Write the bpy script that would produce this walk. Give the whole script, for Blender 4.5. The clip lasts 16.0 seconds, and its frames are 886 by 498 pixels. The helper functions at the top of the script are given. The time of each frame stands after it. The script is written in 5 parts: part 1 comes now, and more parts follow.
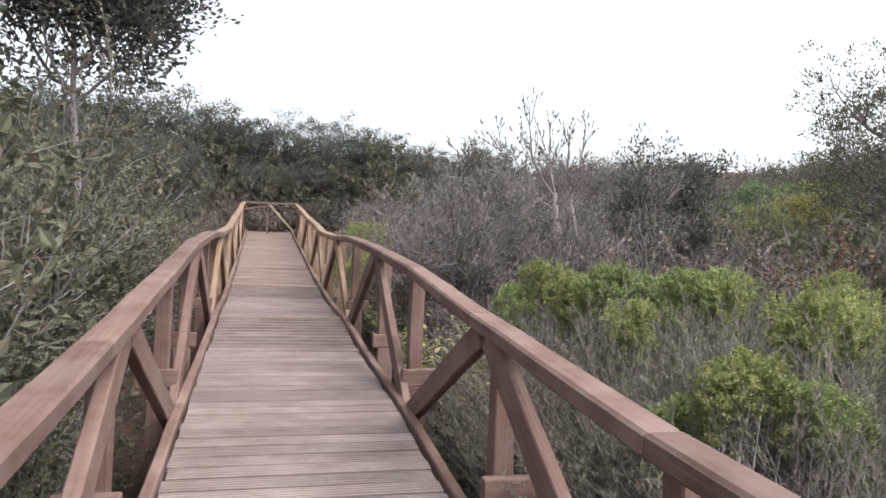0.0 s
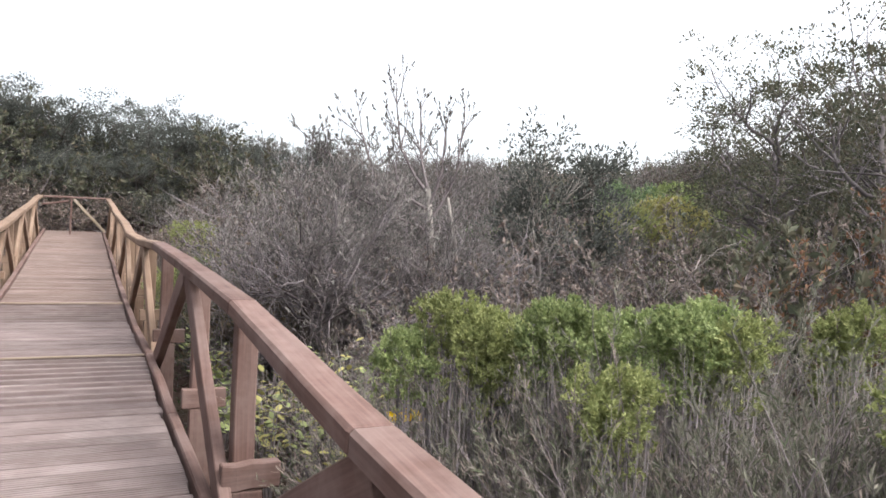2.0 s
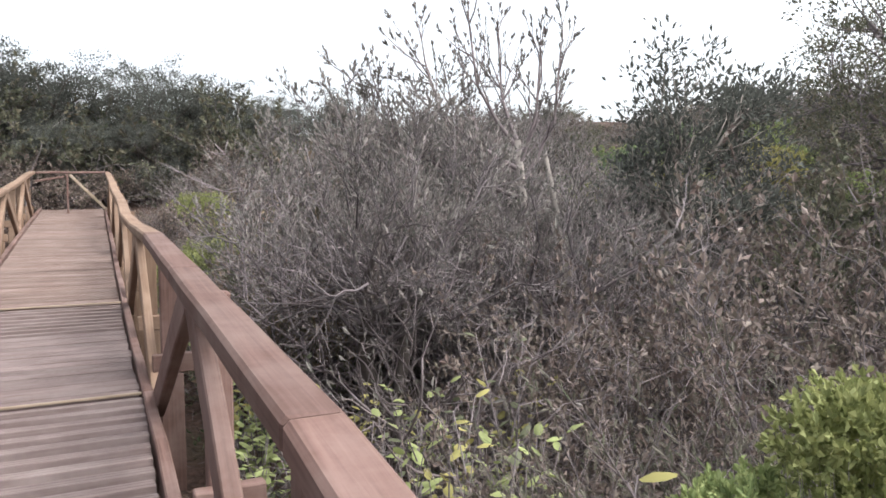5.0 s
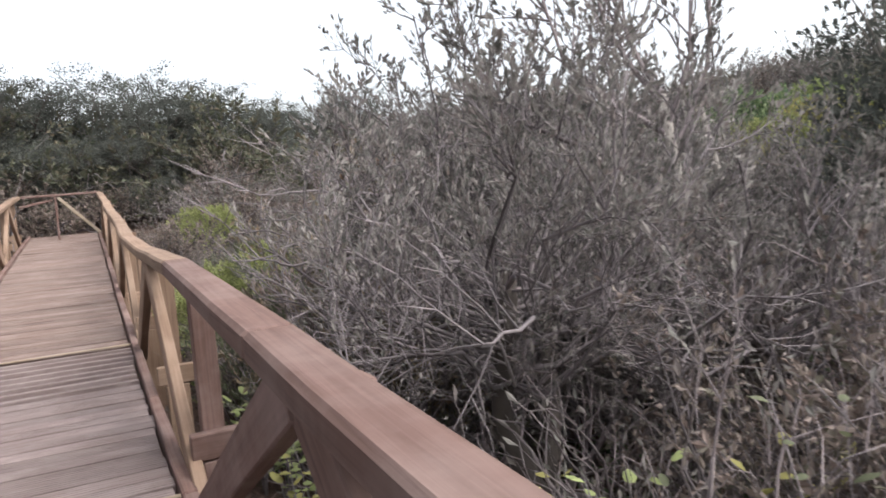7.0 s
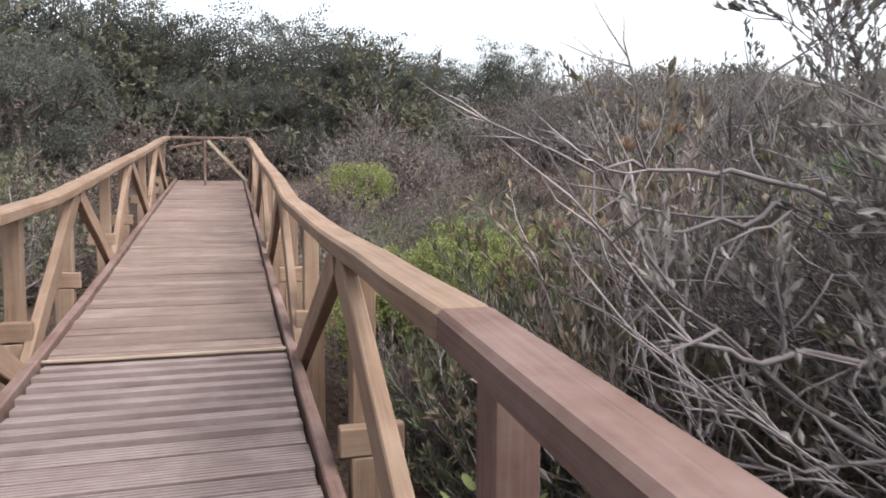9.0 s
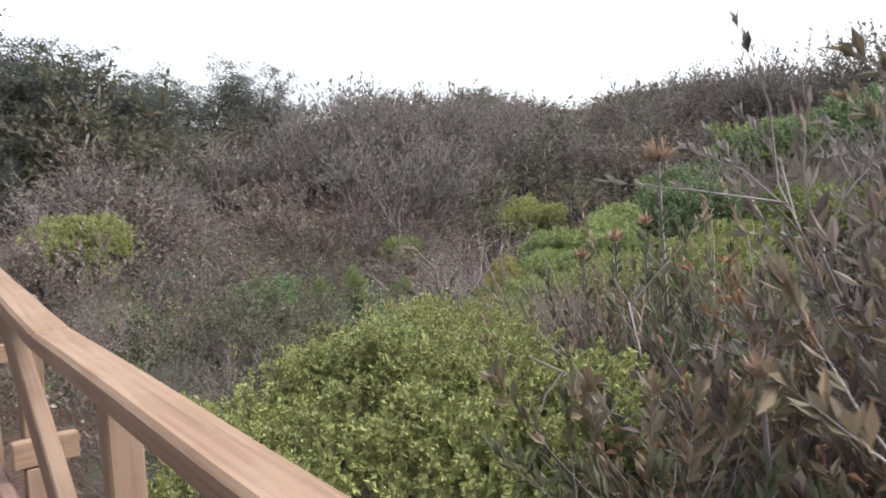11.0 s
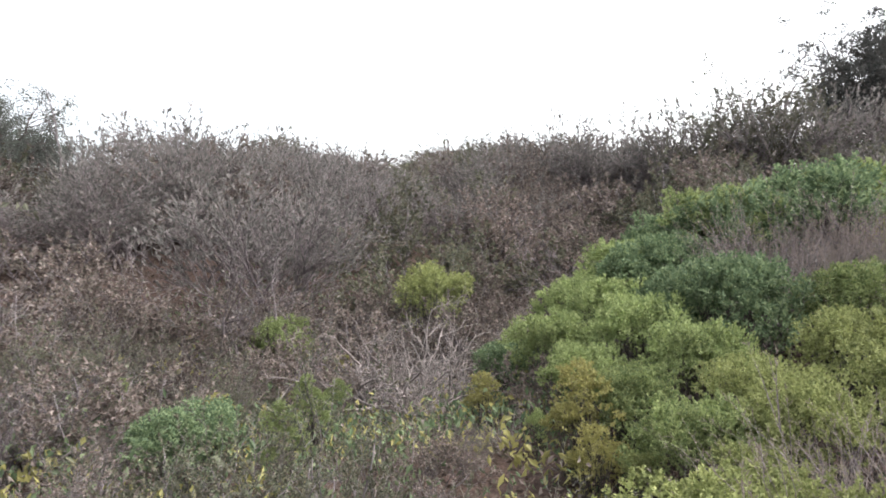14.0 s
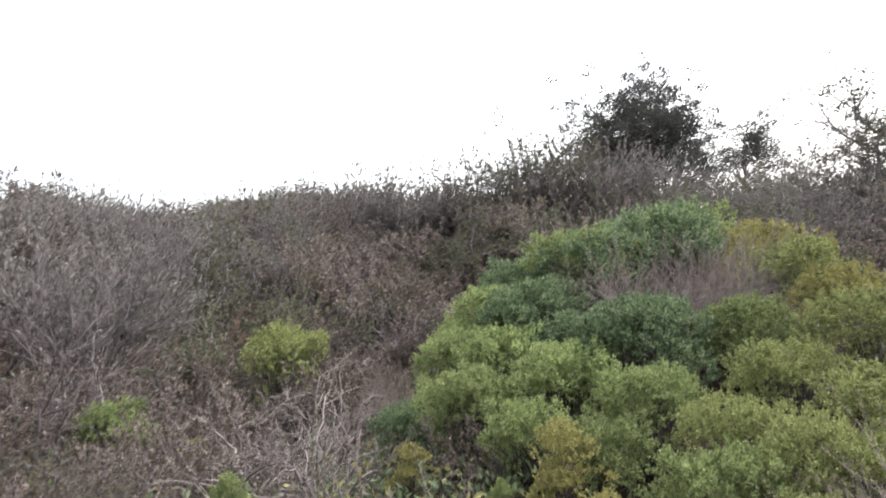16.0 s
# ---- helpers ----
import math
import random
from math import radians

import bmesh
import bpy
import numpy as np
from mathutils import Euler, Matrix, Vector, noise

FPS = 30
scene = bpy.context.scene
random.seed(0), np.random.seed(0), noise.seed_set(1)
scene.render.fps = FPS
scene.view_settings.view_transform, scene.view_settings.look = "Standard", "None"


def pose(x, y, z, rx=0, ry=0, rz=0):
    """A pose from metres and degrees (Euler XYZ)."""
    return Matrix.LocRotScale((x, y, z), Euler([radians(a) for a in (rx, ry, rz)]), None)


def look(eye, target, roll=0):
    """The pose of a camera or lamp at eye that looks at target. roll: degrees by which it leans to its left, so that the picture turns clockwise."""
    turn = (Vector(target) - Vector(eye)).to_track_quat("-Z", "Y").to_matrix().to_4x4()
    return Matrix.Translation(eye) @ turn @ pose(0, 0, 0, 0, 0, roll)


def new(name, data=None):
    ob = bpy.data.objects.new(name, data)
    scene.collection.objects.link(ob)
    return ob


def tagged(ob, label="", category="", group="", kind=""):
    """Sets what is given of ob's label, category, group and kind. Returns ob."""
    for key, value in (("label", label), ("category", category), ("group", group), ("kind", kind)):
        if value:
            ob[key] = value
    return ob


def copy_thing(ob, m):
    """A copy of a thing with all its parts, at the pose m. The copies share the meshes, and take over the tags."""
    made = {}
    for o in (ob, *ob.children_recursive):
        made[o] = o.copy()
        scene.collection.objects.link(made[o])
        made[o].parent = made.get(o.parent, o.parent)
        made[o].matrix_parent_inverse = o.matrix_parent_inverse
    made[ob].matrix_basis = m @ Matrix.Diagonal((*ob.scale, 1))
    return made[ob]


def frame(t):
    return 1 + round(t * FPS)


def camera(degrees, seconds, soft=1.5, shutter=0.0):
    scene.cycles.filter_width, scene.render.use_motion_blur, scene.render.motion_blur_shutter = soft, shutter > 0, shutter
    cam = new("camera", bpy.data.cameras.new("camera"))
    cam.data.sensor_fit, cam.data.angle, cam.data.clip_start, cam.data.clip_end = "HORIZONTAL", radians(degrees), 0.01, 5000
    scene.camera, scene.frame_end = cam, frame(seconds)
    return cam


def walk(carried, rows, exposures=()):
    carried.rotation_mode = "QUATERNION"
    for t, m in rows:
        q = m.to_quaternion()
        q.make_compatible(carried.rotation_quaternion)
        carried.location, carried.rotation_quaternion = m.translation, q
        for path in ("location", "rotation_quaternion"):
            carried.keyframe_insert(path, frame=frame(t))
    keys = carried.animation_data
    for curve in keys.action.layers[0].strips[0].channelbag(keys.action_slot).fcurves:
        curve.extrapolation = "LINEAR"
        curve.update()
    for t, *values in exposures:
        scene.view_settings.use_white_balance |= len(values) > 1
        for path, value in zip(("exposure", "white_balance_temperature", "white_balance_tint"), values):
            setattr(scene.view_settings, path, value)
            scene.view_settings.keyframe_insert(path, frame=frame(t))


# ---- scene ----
cam = camera(64.0, 16.0, soft=1.65, shutter=0.15)
PATH = [
    (0, (-0.261, 0.27, 1.544), (0.238, 2.206, 1.569), 2.1),
    (0.5, (-0.177, 0.637, 1.554), (0.393, 2.555, 1.569), 0.8),
    (1, (-0.034, 1.037, 1.613), (0.646, 2.915, 1.72), 0.0),
    (1.5, (0.063, 1.638, 1.631), (0.965, 3.422, 1.662), 2.9),
    (2, (0.164, 2.013, 1.676), (1.075, 3.793, 1.712), 1.9),
    (2.5, (0.3, 2.361, 1.705), (1.138, 4.177, 1.679), 1.0),
    (3, (0.375, 2.927, 1.743), (1.202, 4.747, 1.655), -0.9),
    (3.5, (0.395, 3.183, 1.776), (1.185, 5.019, 1.697), -2.9),
    (4, (0.462, 3.526, 1.829), (1.252, 5.364, 1.823), -2.5),
    (4.2, (0.46, 3.668, 1.827), (1.242, 5.508, 1.791), -0.6),
    (6.5, (0.462, 4.775, 1.853), (1.487, 6.487, 1.717), -4.3),
    (7, (0.452, 5.469, 1.862), (1.342, 7.257, 1.766), -5.2),
    (7.5, (0.415, 5.829, 1.919), (1.126, 7.697, 1.865), -3.4),
    (8, (0.355, 6.446, 1.951), (1.071, 8.308, 1.803), -1.1),
    (8.5, (0.394, 6.997, 1.958), (0.982, 8.906, 1.842), -3.1),
    (9, (0.356, 7.585, 2.0), (0.934, 9.492, 1.835), 0.3),
    (9.5, (0.267, 8.111, 2.131), (0.991, 9.972, 2.033), -2.9),
    (9.7, (0.248, 8.305, 2.152), (0.983, 10.165, 2.125), -3.0),
    (12.0, (0.354, 11.474, 2.325), (4.436, 14.326, 1.883), -0.61),
    (12.5, (0.331, 11.985, 2.358), (4.551, 14.650, 2.061), 0.62),
    (13.0, (0.373, 12.573, 2.418), (4.406, 15.527, 2.345), -2.28),
    (13.5, (0.449, 13.063, 2.427), (4.493, 16.001, 2.527), -3.28),
    (14.0, (0.436, 13.439, 2.574), (4.807, 15.866, 2.596), -2.91),
    (14.5, (0.526, 13.857, 2.668), (5.143, 15.777, 2.715), -2.90),
    (15.0, (0.494, 14.195, 2.623), (5.239, 15.771, 2.587), -3.08),
    (15.5, (0.461, 14.588, 2.661), (5.242, 16.044, 2.531), -3.90),
    (16.0, (0.614, 14.899, 2.710), (5.538, 15.730, 2.950), -5.87),
]
walk(cam, [(t, look(eye, target, roll)) for t, eye, target, roll in PATH], [(0, -0.1), (2, 0.05), (4, 0.05), (6.5, -0.08), (9.5, -0.05), (12, 0.0), (13, 0.1), (14.5, 0.36), (16, 0.3)])

# ---------------------------------------------------------------- light
world = bpy.data.worlds.new("overcast_sky")
scene.world = world
world.use_nodes = True
wn, wl = world.node_tree.nodes, world.node_tree.links
sky = wn.new("ShaderNodeTexSky")
sky.sky_type, sky.sun_disc = 'NISHITA', False
sky.sun_elevation, sky.sun_rotation = radians(55), radians(140)
sky.air_density, sky.dust_density, sky.ozone_density = 1.0, 6.0, 1.0
grey = wn.new("ShaderNodeHueSaturation")
grey.inputs["Saturation"].default_value, grey.inputs["Value"].default_value = 0.28, 3.0
wl.new(sky.outputs["Color"], grey.inputs["Color"])
wl.new(grey.outputs["Color"], wn["Background"].inputs["Color"])
wn["Background"].inputs["Strength"].default_value = 0.15
sun = new("sun", bpy.data.lights.new("sun", 'SUN'))
sun.data.energy, sun.data.angle, sun.data.color = 0.5, radians(25), (1.0, 0.97, 0.93)
sun.matrix_basis = look((0, 0, 20), (-6.4, 7.7, 5.7))


# ---------------------------------------------------------------- materials
def base_material(name, rough=0.85):
    m = bpy.data.materials.new(name)
    m.use_nodes = True
    n, l = m.node_tree.nodes, m.node_tree.links
    b = n["Principled BSDF"]
    b.inputs["Roughness"].default_value = rough
    b.inputs["Specular IOR Level"].default_value = 0.25
    return m, n, l, b


def ramp(n, stops):
    r = n.new("ShaderNodeValToRGB")
    while len(r.color_ramp.elements) < len(stops):
        r.color_ramp.elements.new(0.5)
    for e, (p, c) in zip(r.color_ramp.elements, stops):
        e.position, e.color = p, (*c, 1)
    return r


def leaf_material(name, colours, rough=0.75, through_light=0.3, spread=0.5):
    """Leaves or twigs whose colour changes from piece to piece and from plant to plant."""
    m, n, l, b = base_material(name, rough)
    geo = n.new("ShaderNodeNewGeometry")
    info = n.new("ShaderNodeObjectInfo")
    r = ramp(n, [(i / (len(colours) - 1), c) for i, c in enumerate(colours)])
    l.new(geo.outputs["Random Per Island"], r.inputs["Fac"])
    hsv = n.new("ShaderNodeHueSaturation")
    mr = n.new("ShaderNodeMapRange")
    mr.inputs["To Min"].default_value, mr.inputs["To Max"].default_value = 1 - spread / 2, 1 + spread / 2
    l.new(info.outputs["Random"], mr.inputs["Value"])
    noise_n = n.new("ShaderNodeTexNoise")
    noise_n.inputs["Scale"].default_value = 2.3
    co = n.new("ShaderNodeTexCoord")
    l.new(co.outputs["Object"], noise_n.inputs["Vector"])
    mul = n.new("ShaderNodeMath")
    mul.operation = 'MULTIPLY_ADD'
    l.new(noise_n.outputs["Fac"], mul.inputs[0])
    mul.inputs[1].default_value = 0.9
    l.new(mr.outputs["Result"], mul.inputs[2])
    sub = n.new("ShaderNodeMath")
    sub.operation = 'SUBTRACT'
    l.new(mul.outputs[0], sub.inputs[0])
    sub.inputs[1].default_value = 0.45
    l.new(sub.outputs[0], hsv.inputs["Value"])
    l.new(r.outputs["Color"], hsv.inputs["Color"])
    l.new(hsv.outputs["Color"], b.inputs["Base Color"])
    if through_light:
        t = n.new("ShaderNodeBsdfTranslucent")
        mix = n.new("ShaderNodeMixShader")
        mix.inputs["Fac"].default_value = through_light
        l.new(hsv.outputs["Color"], t.inputs["Color"])
        l.new(b.outputs["BSDF"], mix.inputs[1])
        l.new(t.outputs["BSDF"], mix.inputs[2])
        l.new(mix.outputs["Shader"], n["Material Output"].inputs["Surface"])
    return m


def wood_material(name, dark, light, worn, rough=0.75, wear=0.5):
    """Sawn timber whose grain runs along the piece's own z axis."""
    m, n, l, b = base_material(name, rough)
    co = n.new("ShaderNodeTexCoord")
    info = n.new("ShaderNodeObjectInfo")
    shift = n.new("ShaderNodeVectorMath")
    shift.operation = 'SCALE'
    shift.inputs[0].default_value = (7.3, 5.1, 9.7)
    l.new(info.outputs["Random"], shift.inputs["Scale"])
    add = n.new("ShaderNodeVectorMath")
    l.new(co.outputs["Object"], add.inputs[0])
    l.new(shift.outputs[0], add.inputs[1])
    mp = n.new("ShaderNodeMapping")
    mp.inputs["Scale"].default_value = (60, 60, 2.2)
    l.new(add.outputs[0], mp.inputs["Vector"])
    grain = n.new("ShaderNodeTexNoise")
    grain.inputs["Scale"].default_value, grain.inputs["Detail"].default_value = 1.0, 5
    grain.inputs["Distortion"].default_value = 0.6
    l.new(mp.outputs["Vector"], grain.inputs["Vector"])
    r = ramp(n, [(0.25, dark), (0.75, light)])
    l.new(grain.outputs["Fac"], r.inputs["Fac"])
    stain = n.new("ShaderNodeTexNoise")
    stain.inputs["Scale"].default_value, stain.inputs["Detail"].default_value = 2.4, 6
    stain.inputs["Roughness"].default_value = 0.65
    l.new(add.outputs[0], stain.inputs["Vector"])
    sr = ramp(n, [(0.42, (0, 0, 0)), (0.68, (wear, wear, wear))])
    l.new(stain.outputs["Fac"], sr.inputs["Fac"])
    mix = n.new("ShaderNodeMixRGB")
    l.new(sr.outputs["Color"], mix.inputs["Fac"])
    l.new(r.outputs["Color"], mix.inputs["Color1"])
    mix.inputs["Color2"].default_value = (*worn, 1)
    hsv = n.new("ShaderNodeHueSaturation")
    mr = n.new("ShaderNodeMapRange")
    mr.inputs["To Min"].default_value, mr.inputs["To Max"].default_value = 0.84, 1.14
    l.new(info.outputs["Random"], mr.inputs["Value"])
    l.new(mr.outputs["Result"], hsv.inputs["Value"])
    l.new(mix.outputs["Color"], hsv.inputs["Color"])
    l.new(hsv.outputs["Color"], b.inputs["Base Color"])
    bump = n.new("ShaderNodeBump")
    bump.inputs["Strength"].default_value, bump.inputs["Distance"].default_value = 0.35, 0.004
    l.new(grain.outputs["Fac"], bump.inputs["Height"])
    l.new(bump.outputs["Normal"], b.inputs["Normal"])
    return m


def soil_material():
    m, n, l, b = base_material("soil", 0.95)
    co = n.new("ShaderNodeTexCoord")
    big, fine = n.new("ShaderNodeTexNoise"), n.new("ShaderNodeTexNoise")
    big.inputs["Scale"].default_value, big.inputs["Detail"].default_value = 0.6, 6
    fine.inputs["Scale"].default_value, fine.inputs["Detail"].default_value = 22, 8
    for t in (big, fine):
        l.new(co.outputs["Object"], t.inputs["Vector"])
    a = ramp(n, [(0.3, (0.045, 0.033, 0.028)), (0.55, (0.1, 0.066, 0.055)), (0.75, (0.052, 0.055, 0.032))])
    l.new(big.outputs["Fac"], a.inputs["Fac"])
    f = ramp(n, [(0.3, (0.45, 0.45, 0.45)), (0.7, (1.2, 1.15, 1.1))])
    l.new(fine.outputs["Fac"], f.inputs["Fac"])
    mul = n.new("ShaderNodeMixRGB")
    mul.blend_type, mul.inputs["Fac"].default_value = 'MULTIPLY', 1
    l.new(a.outputs["Color"], mul.inputs["Color1"])
    l.new(f.outputs["Color"], mul.inputs["Color2"])
    l.new(mul.outputs["Color"], b.inputs["Base Color"])
    bump = n.new("ShaderNodeBump")
    bump.inputs["Distance"].default_value = 0.03
    l.new(fine.outputs["Fac"], bump.inputs["Height"])
    l.new(bump.outputs["Normal"], b.inputs["Normal"])
    return m


TIMBER = wood_material("stained_timber", (0.092, 0.053, 0.044), (0.165, 0.102, 0.088), (0.24, 0.178, 0.163), 0.75, 0.65)
TAN_TIMBER = wood_material("tan_timber", (0.150, 0.095, 0.066), (0.255, 0.174, 0.125), (0.315, 0.235, 0.182))
DECKING = wood_material("weathered_decking", (0.126, 0.094, 0.090), (0.212, 0.167, 0.160), (0.285, 0.238, 0.23), 0.7, 0.65)
WARM_DECKING = wood_material("brown_decking", (0.120, 0.082, 0.070), (0.207, 0.152, 0.133), (0.262, 0.21, 0.19), 0.7, 0.6)
PALE_TIMBER = wood_material("sun_bleached_timber", (0.20, 0.155, 0.115), (0.30, 0.24, 0.18), (0.36, 0.31, 0.26))
SOIL = soil_material()
GREY_BARK = leaf_material("grey_bark", [(0.1, 0.087, 0.091), (0.176, 0.154, 0.16), (0.265, 0.235, 0.244)], 0.9, 0)
PALE_BARK = leaf_material("pale_bark", [(0.174, 0.155, 0.143), (0.236, 0.217, 0.198)], 0.9, 0)
BONE_BARK = leaf_material("bleached_twig", [(0.155, 0.135, 0.128), (0.25, 0.218, 0.206)], 0.9, 0)
DARK_BARK = leaf_material("dark_bark", [(0.05, 0.042, 0.038), (0.10, 0.085, 0.078)], 0.9, 0)
MAUVE_TWIG = leaf_material("mauve_twig", [(0.112, 0.093, 0.096), (0.172, 0.145, 0.149), (0.232, 0.202, 0.206)], 0.9, 0)
GREY_LEAF = leaf_material("grey_leaf", [(0.098, 0.098, 0.09), (0.17, 0.163, 0.15), (0.25, 0.232, 0.218), (0.17, 0.142, 0.137)])
BROWN_LEAF = leaf_material("brown_leaf", [(0.08, 0.067, 0.062), (0.165, 0.13, 0.116), (0.108, 0.103, 0.077), (0.31, 0.26, 0.235), (0.142, 0.105, 0.093), (0.2, 0.173, 0.157)])
TAN_LEAF = leaf_material("tan_leaf", [(0.12, 0.118, 0.078), (0.2, 0.168, 0.122), (0.3, 0.225, 0.155), (0.15, 0.143, 0.1), (0.24, 0.2, 0.16)])
RUST_LEAF = leaf_material("rust_leaf", [(0.1625, 0.0875, 0.0562), (0.2625, 0.1438, 0.0875), (0.125, 0.1063, 0.0625), (0.2, 0.1125, 0.0813)])
BRIGHT_LEAF = leaf_material("bright_leaf", [(0.148, 0.172, 0.066), (0.24, 0.268, 0.108), (0.34, 0.358, 0.155), (0.2, 0.228, 0.096)], spread=0.4)
GREEN_LEAF = leaf_material("green_leaf", [(0.125, 0.163, 0.07), (0.218, 0.272, 0.112), (0.325, 0.368, 0.165), (0.175, 0.215, 0.098)], spread=0.45)
DEEP_LEAF = leaf_material("deep_leaf", [(0.078, 0.115, 0.066), (0.145, 0.2, 0.108), (0.235, 0.29, 0.16)], spread=0.45)
OCHRE_LEAF = leaf_material("ochre_leaf", [(0.215, 0.205, 0.08), (0.345, 0.32, 0.12), (0.3, 0.288, 0.13)], spread=0.3)
DARK_LEAF = leaf_material("dark_leaf", [(0.028, 0.034, 0.022), (0.05, 0.058, 0.036), (0.08, 0.085, 0.055)], spread=0.4)
# the ridge's aerial haze is mixed into this leaf colour: paler and greyer
HAZED_RIDGE_LEAF = leaf_material("hazed_ridge_leaf", [(0.078, 0.085, 0.076), (0.104, 0.112, 0.1), (0.135, 0.142, 0.127)], 0.9, spread=0.4)
GLOSSY_LEAF = leaf_material("dusky_leaf", [(0.05, 0.053, 0.05), (0.085, 0.087, 0.082), (0.14, 0.138, 0.13)], spread=0.3)
DUSTY_LEAF = leaf_material("dusty_leaf", [(0.064, 0.073, 0.05), (0.108, 0.114, 0.079), (0.162, 0.16, 0.113), (0.13, 0.107, 0.076)], spread=0.4)
HEATH_LEAF = leaf_material("heath_leaf", [(0.125, 0.1313, 0.0938), (0.1875, 0.1812, 0.1438), (0.2375, 0.2188, 0.1875), (0.125, 0.15, 0.0875)])
SILVER_LEAF = leaf_material("silver_leaf", [(0.085, 0.1, 0.06), (0.13, 0.145, 0.09), (0.18, 0.18, 0.115)])
STRAW = leaf_material("straw", [(0.22, 0.18, 0.155), (0.33, 0.275, 0.245), (0.27, 0.235, 0.2)])
LITTER = leaf_material("litter", [(0.07, 0.05, 0.042), (0.13, 0.095, 0.075), (0.21, 0.165, 0.14), (0.09, 0.085, 0.05)])
YELLOW = leaf_material("yellow_petal", [(0.70, 0.48, 0.02), (0.85, 0.62, 0.04)], spread=0.1)
CONE = leaf_material("flower_head", [(0.29, 0.205, 0.15), (0.34, 0.262, 0.2), (0.2, 0.115, 0.08)], spread=0.1)


# ---------------------------------------------------------------- ground and deck heights
DECK = [(-5, -0.24), (1.6, 0.19), (3.4, 0.34), (5.1, 0.51), (7.2, 0.65), (8.5, 0.78), (10.75, 0.86), (12.0, 0.98),
        (13.3, 1.09), (15.4, 1.30), (19.0, 1.68), (24.3, 2.2)]
RAIL = [(-5, 0.60), (1.9, 1.10), (3.45, 1.27), (5.2, 1.48), (6.7, 1.625), (8.85, 1.77), (10.3, 1.79), (12.8, 1.94),
        (15.8, 2.26), (19.2, 2.63), (22.9, 3.06)]
END = 22.9


def along(table, y):
    return float(np.interp(y, [a for a, _ in table], [b for _, b in table]))


def smooth(a, b, v):
    t = min(1.0, max(0.0, (v - a) / (b - a)))
    return t * t * (3 - 2 * t)


def soft_rise(v, width):
    return width * math.log1p(math.exp(min(40, v / width)))


def ground_z(x, y):
    h = 0.08 * y - 0.62
    if y < -6:
        h = 0.08 * -6 - 0.62 + 0.02 * (y + 6)
    right = soft_rise(x - 2.6, 0.8)
    h += 0.16 * min(right, 20.5) - 0.02 * max(0, min(right, 60) - 20.5)
    h += 0.13 * min(soft_rise(-x - 1.6, 0.6), 25)
    h -= 1.25 * math.exp(-((y - 18.2 - 0.03 * x) / 2.3) ** 2) * smooth(3, 9, x) * (1 - smooth(17, 26, x))
    h += 0.20 * min(soft_rise(y - 21.5, 1.2), 9) * (0.55 + 0.45 * (1 - smooth(12, 30, x)))
    h -= 0.09 * max(0, min(y, 90) - 33)
    h += 0.16 * noise.noise((x * 0.35, y * 0.35, 3.1)) * smooth(0.8, 3, abs(x)) + 0.05 * noise.noise((x * 1.7, y * 1.7, 7.7))
    far = math.hypot(x, y - 10)
    h *= 1 - 0.75 * smooth(90, 400, far)
    return h


# ---------------------------------------------------------------- builders
def part(name, mesh, material, parent=None, matrix=None, label=""):
    """One mesh object, under a thing or a part."""
    if material and not mesh.materials:
        mesh.materials.append(material)
    ob = new(name, mesh)
    ob.parent = parent
    if matrix is not None:
        ob.matrix_basis = matrix
    if label:
        ob["label"] = label
    return ob


def thing(name, label, category, group="", at=(0, 0, 0), kind=""):
    ob = new(name)
    ob.empty_display_size = 0.1
    ob.location = at
    return tagged(ob, label, category, group, kind)


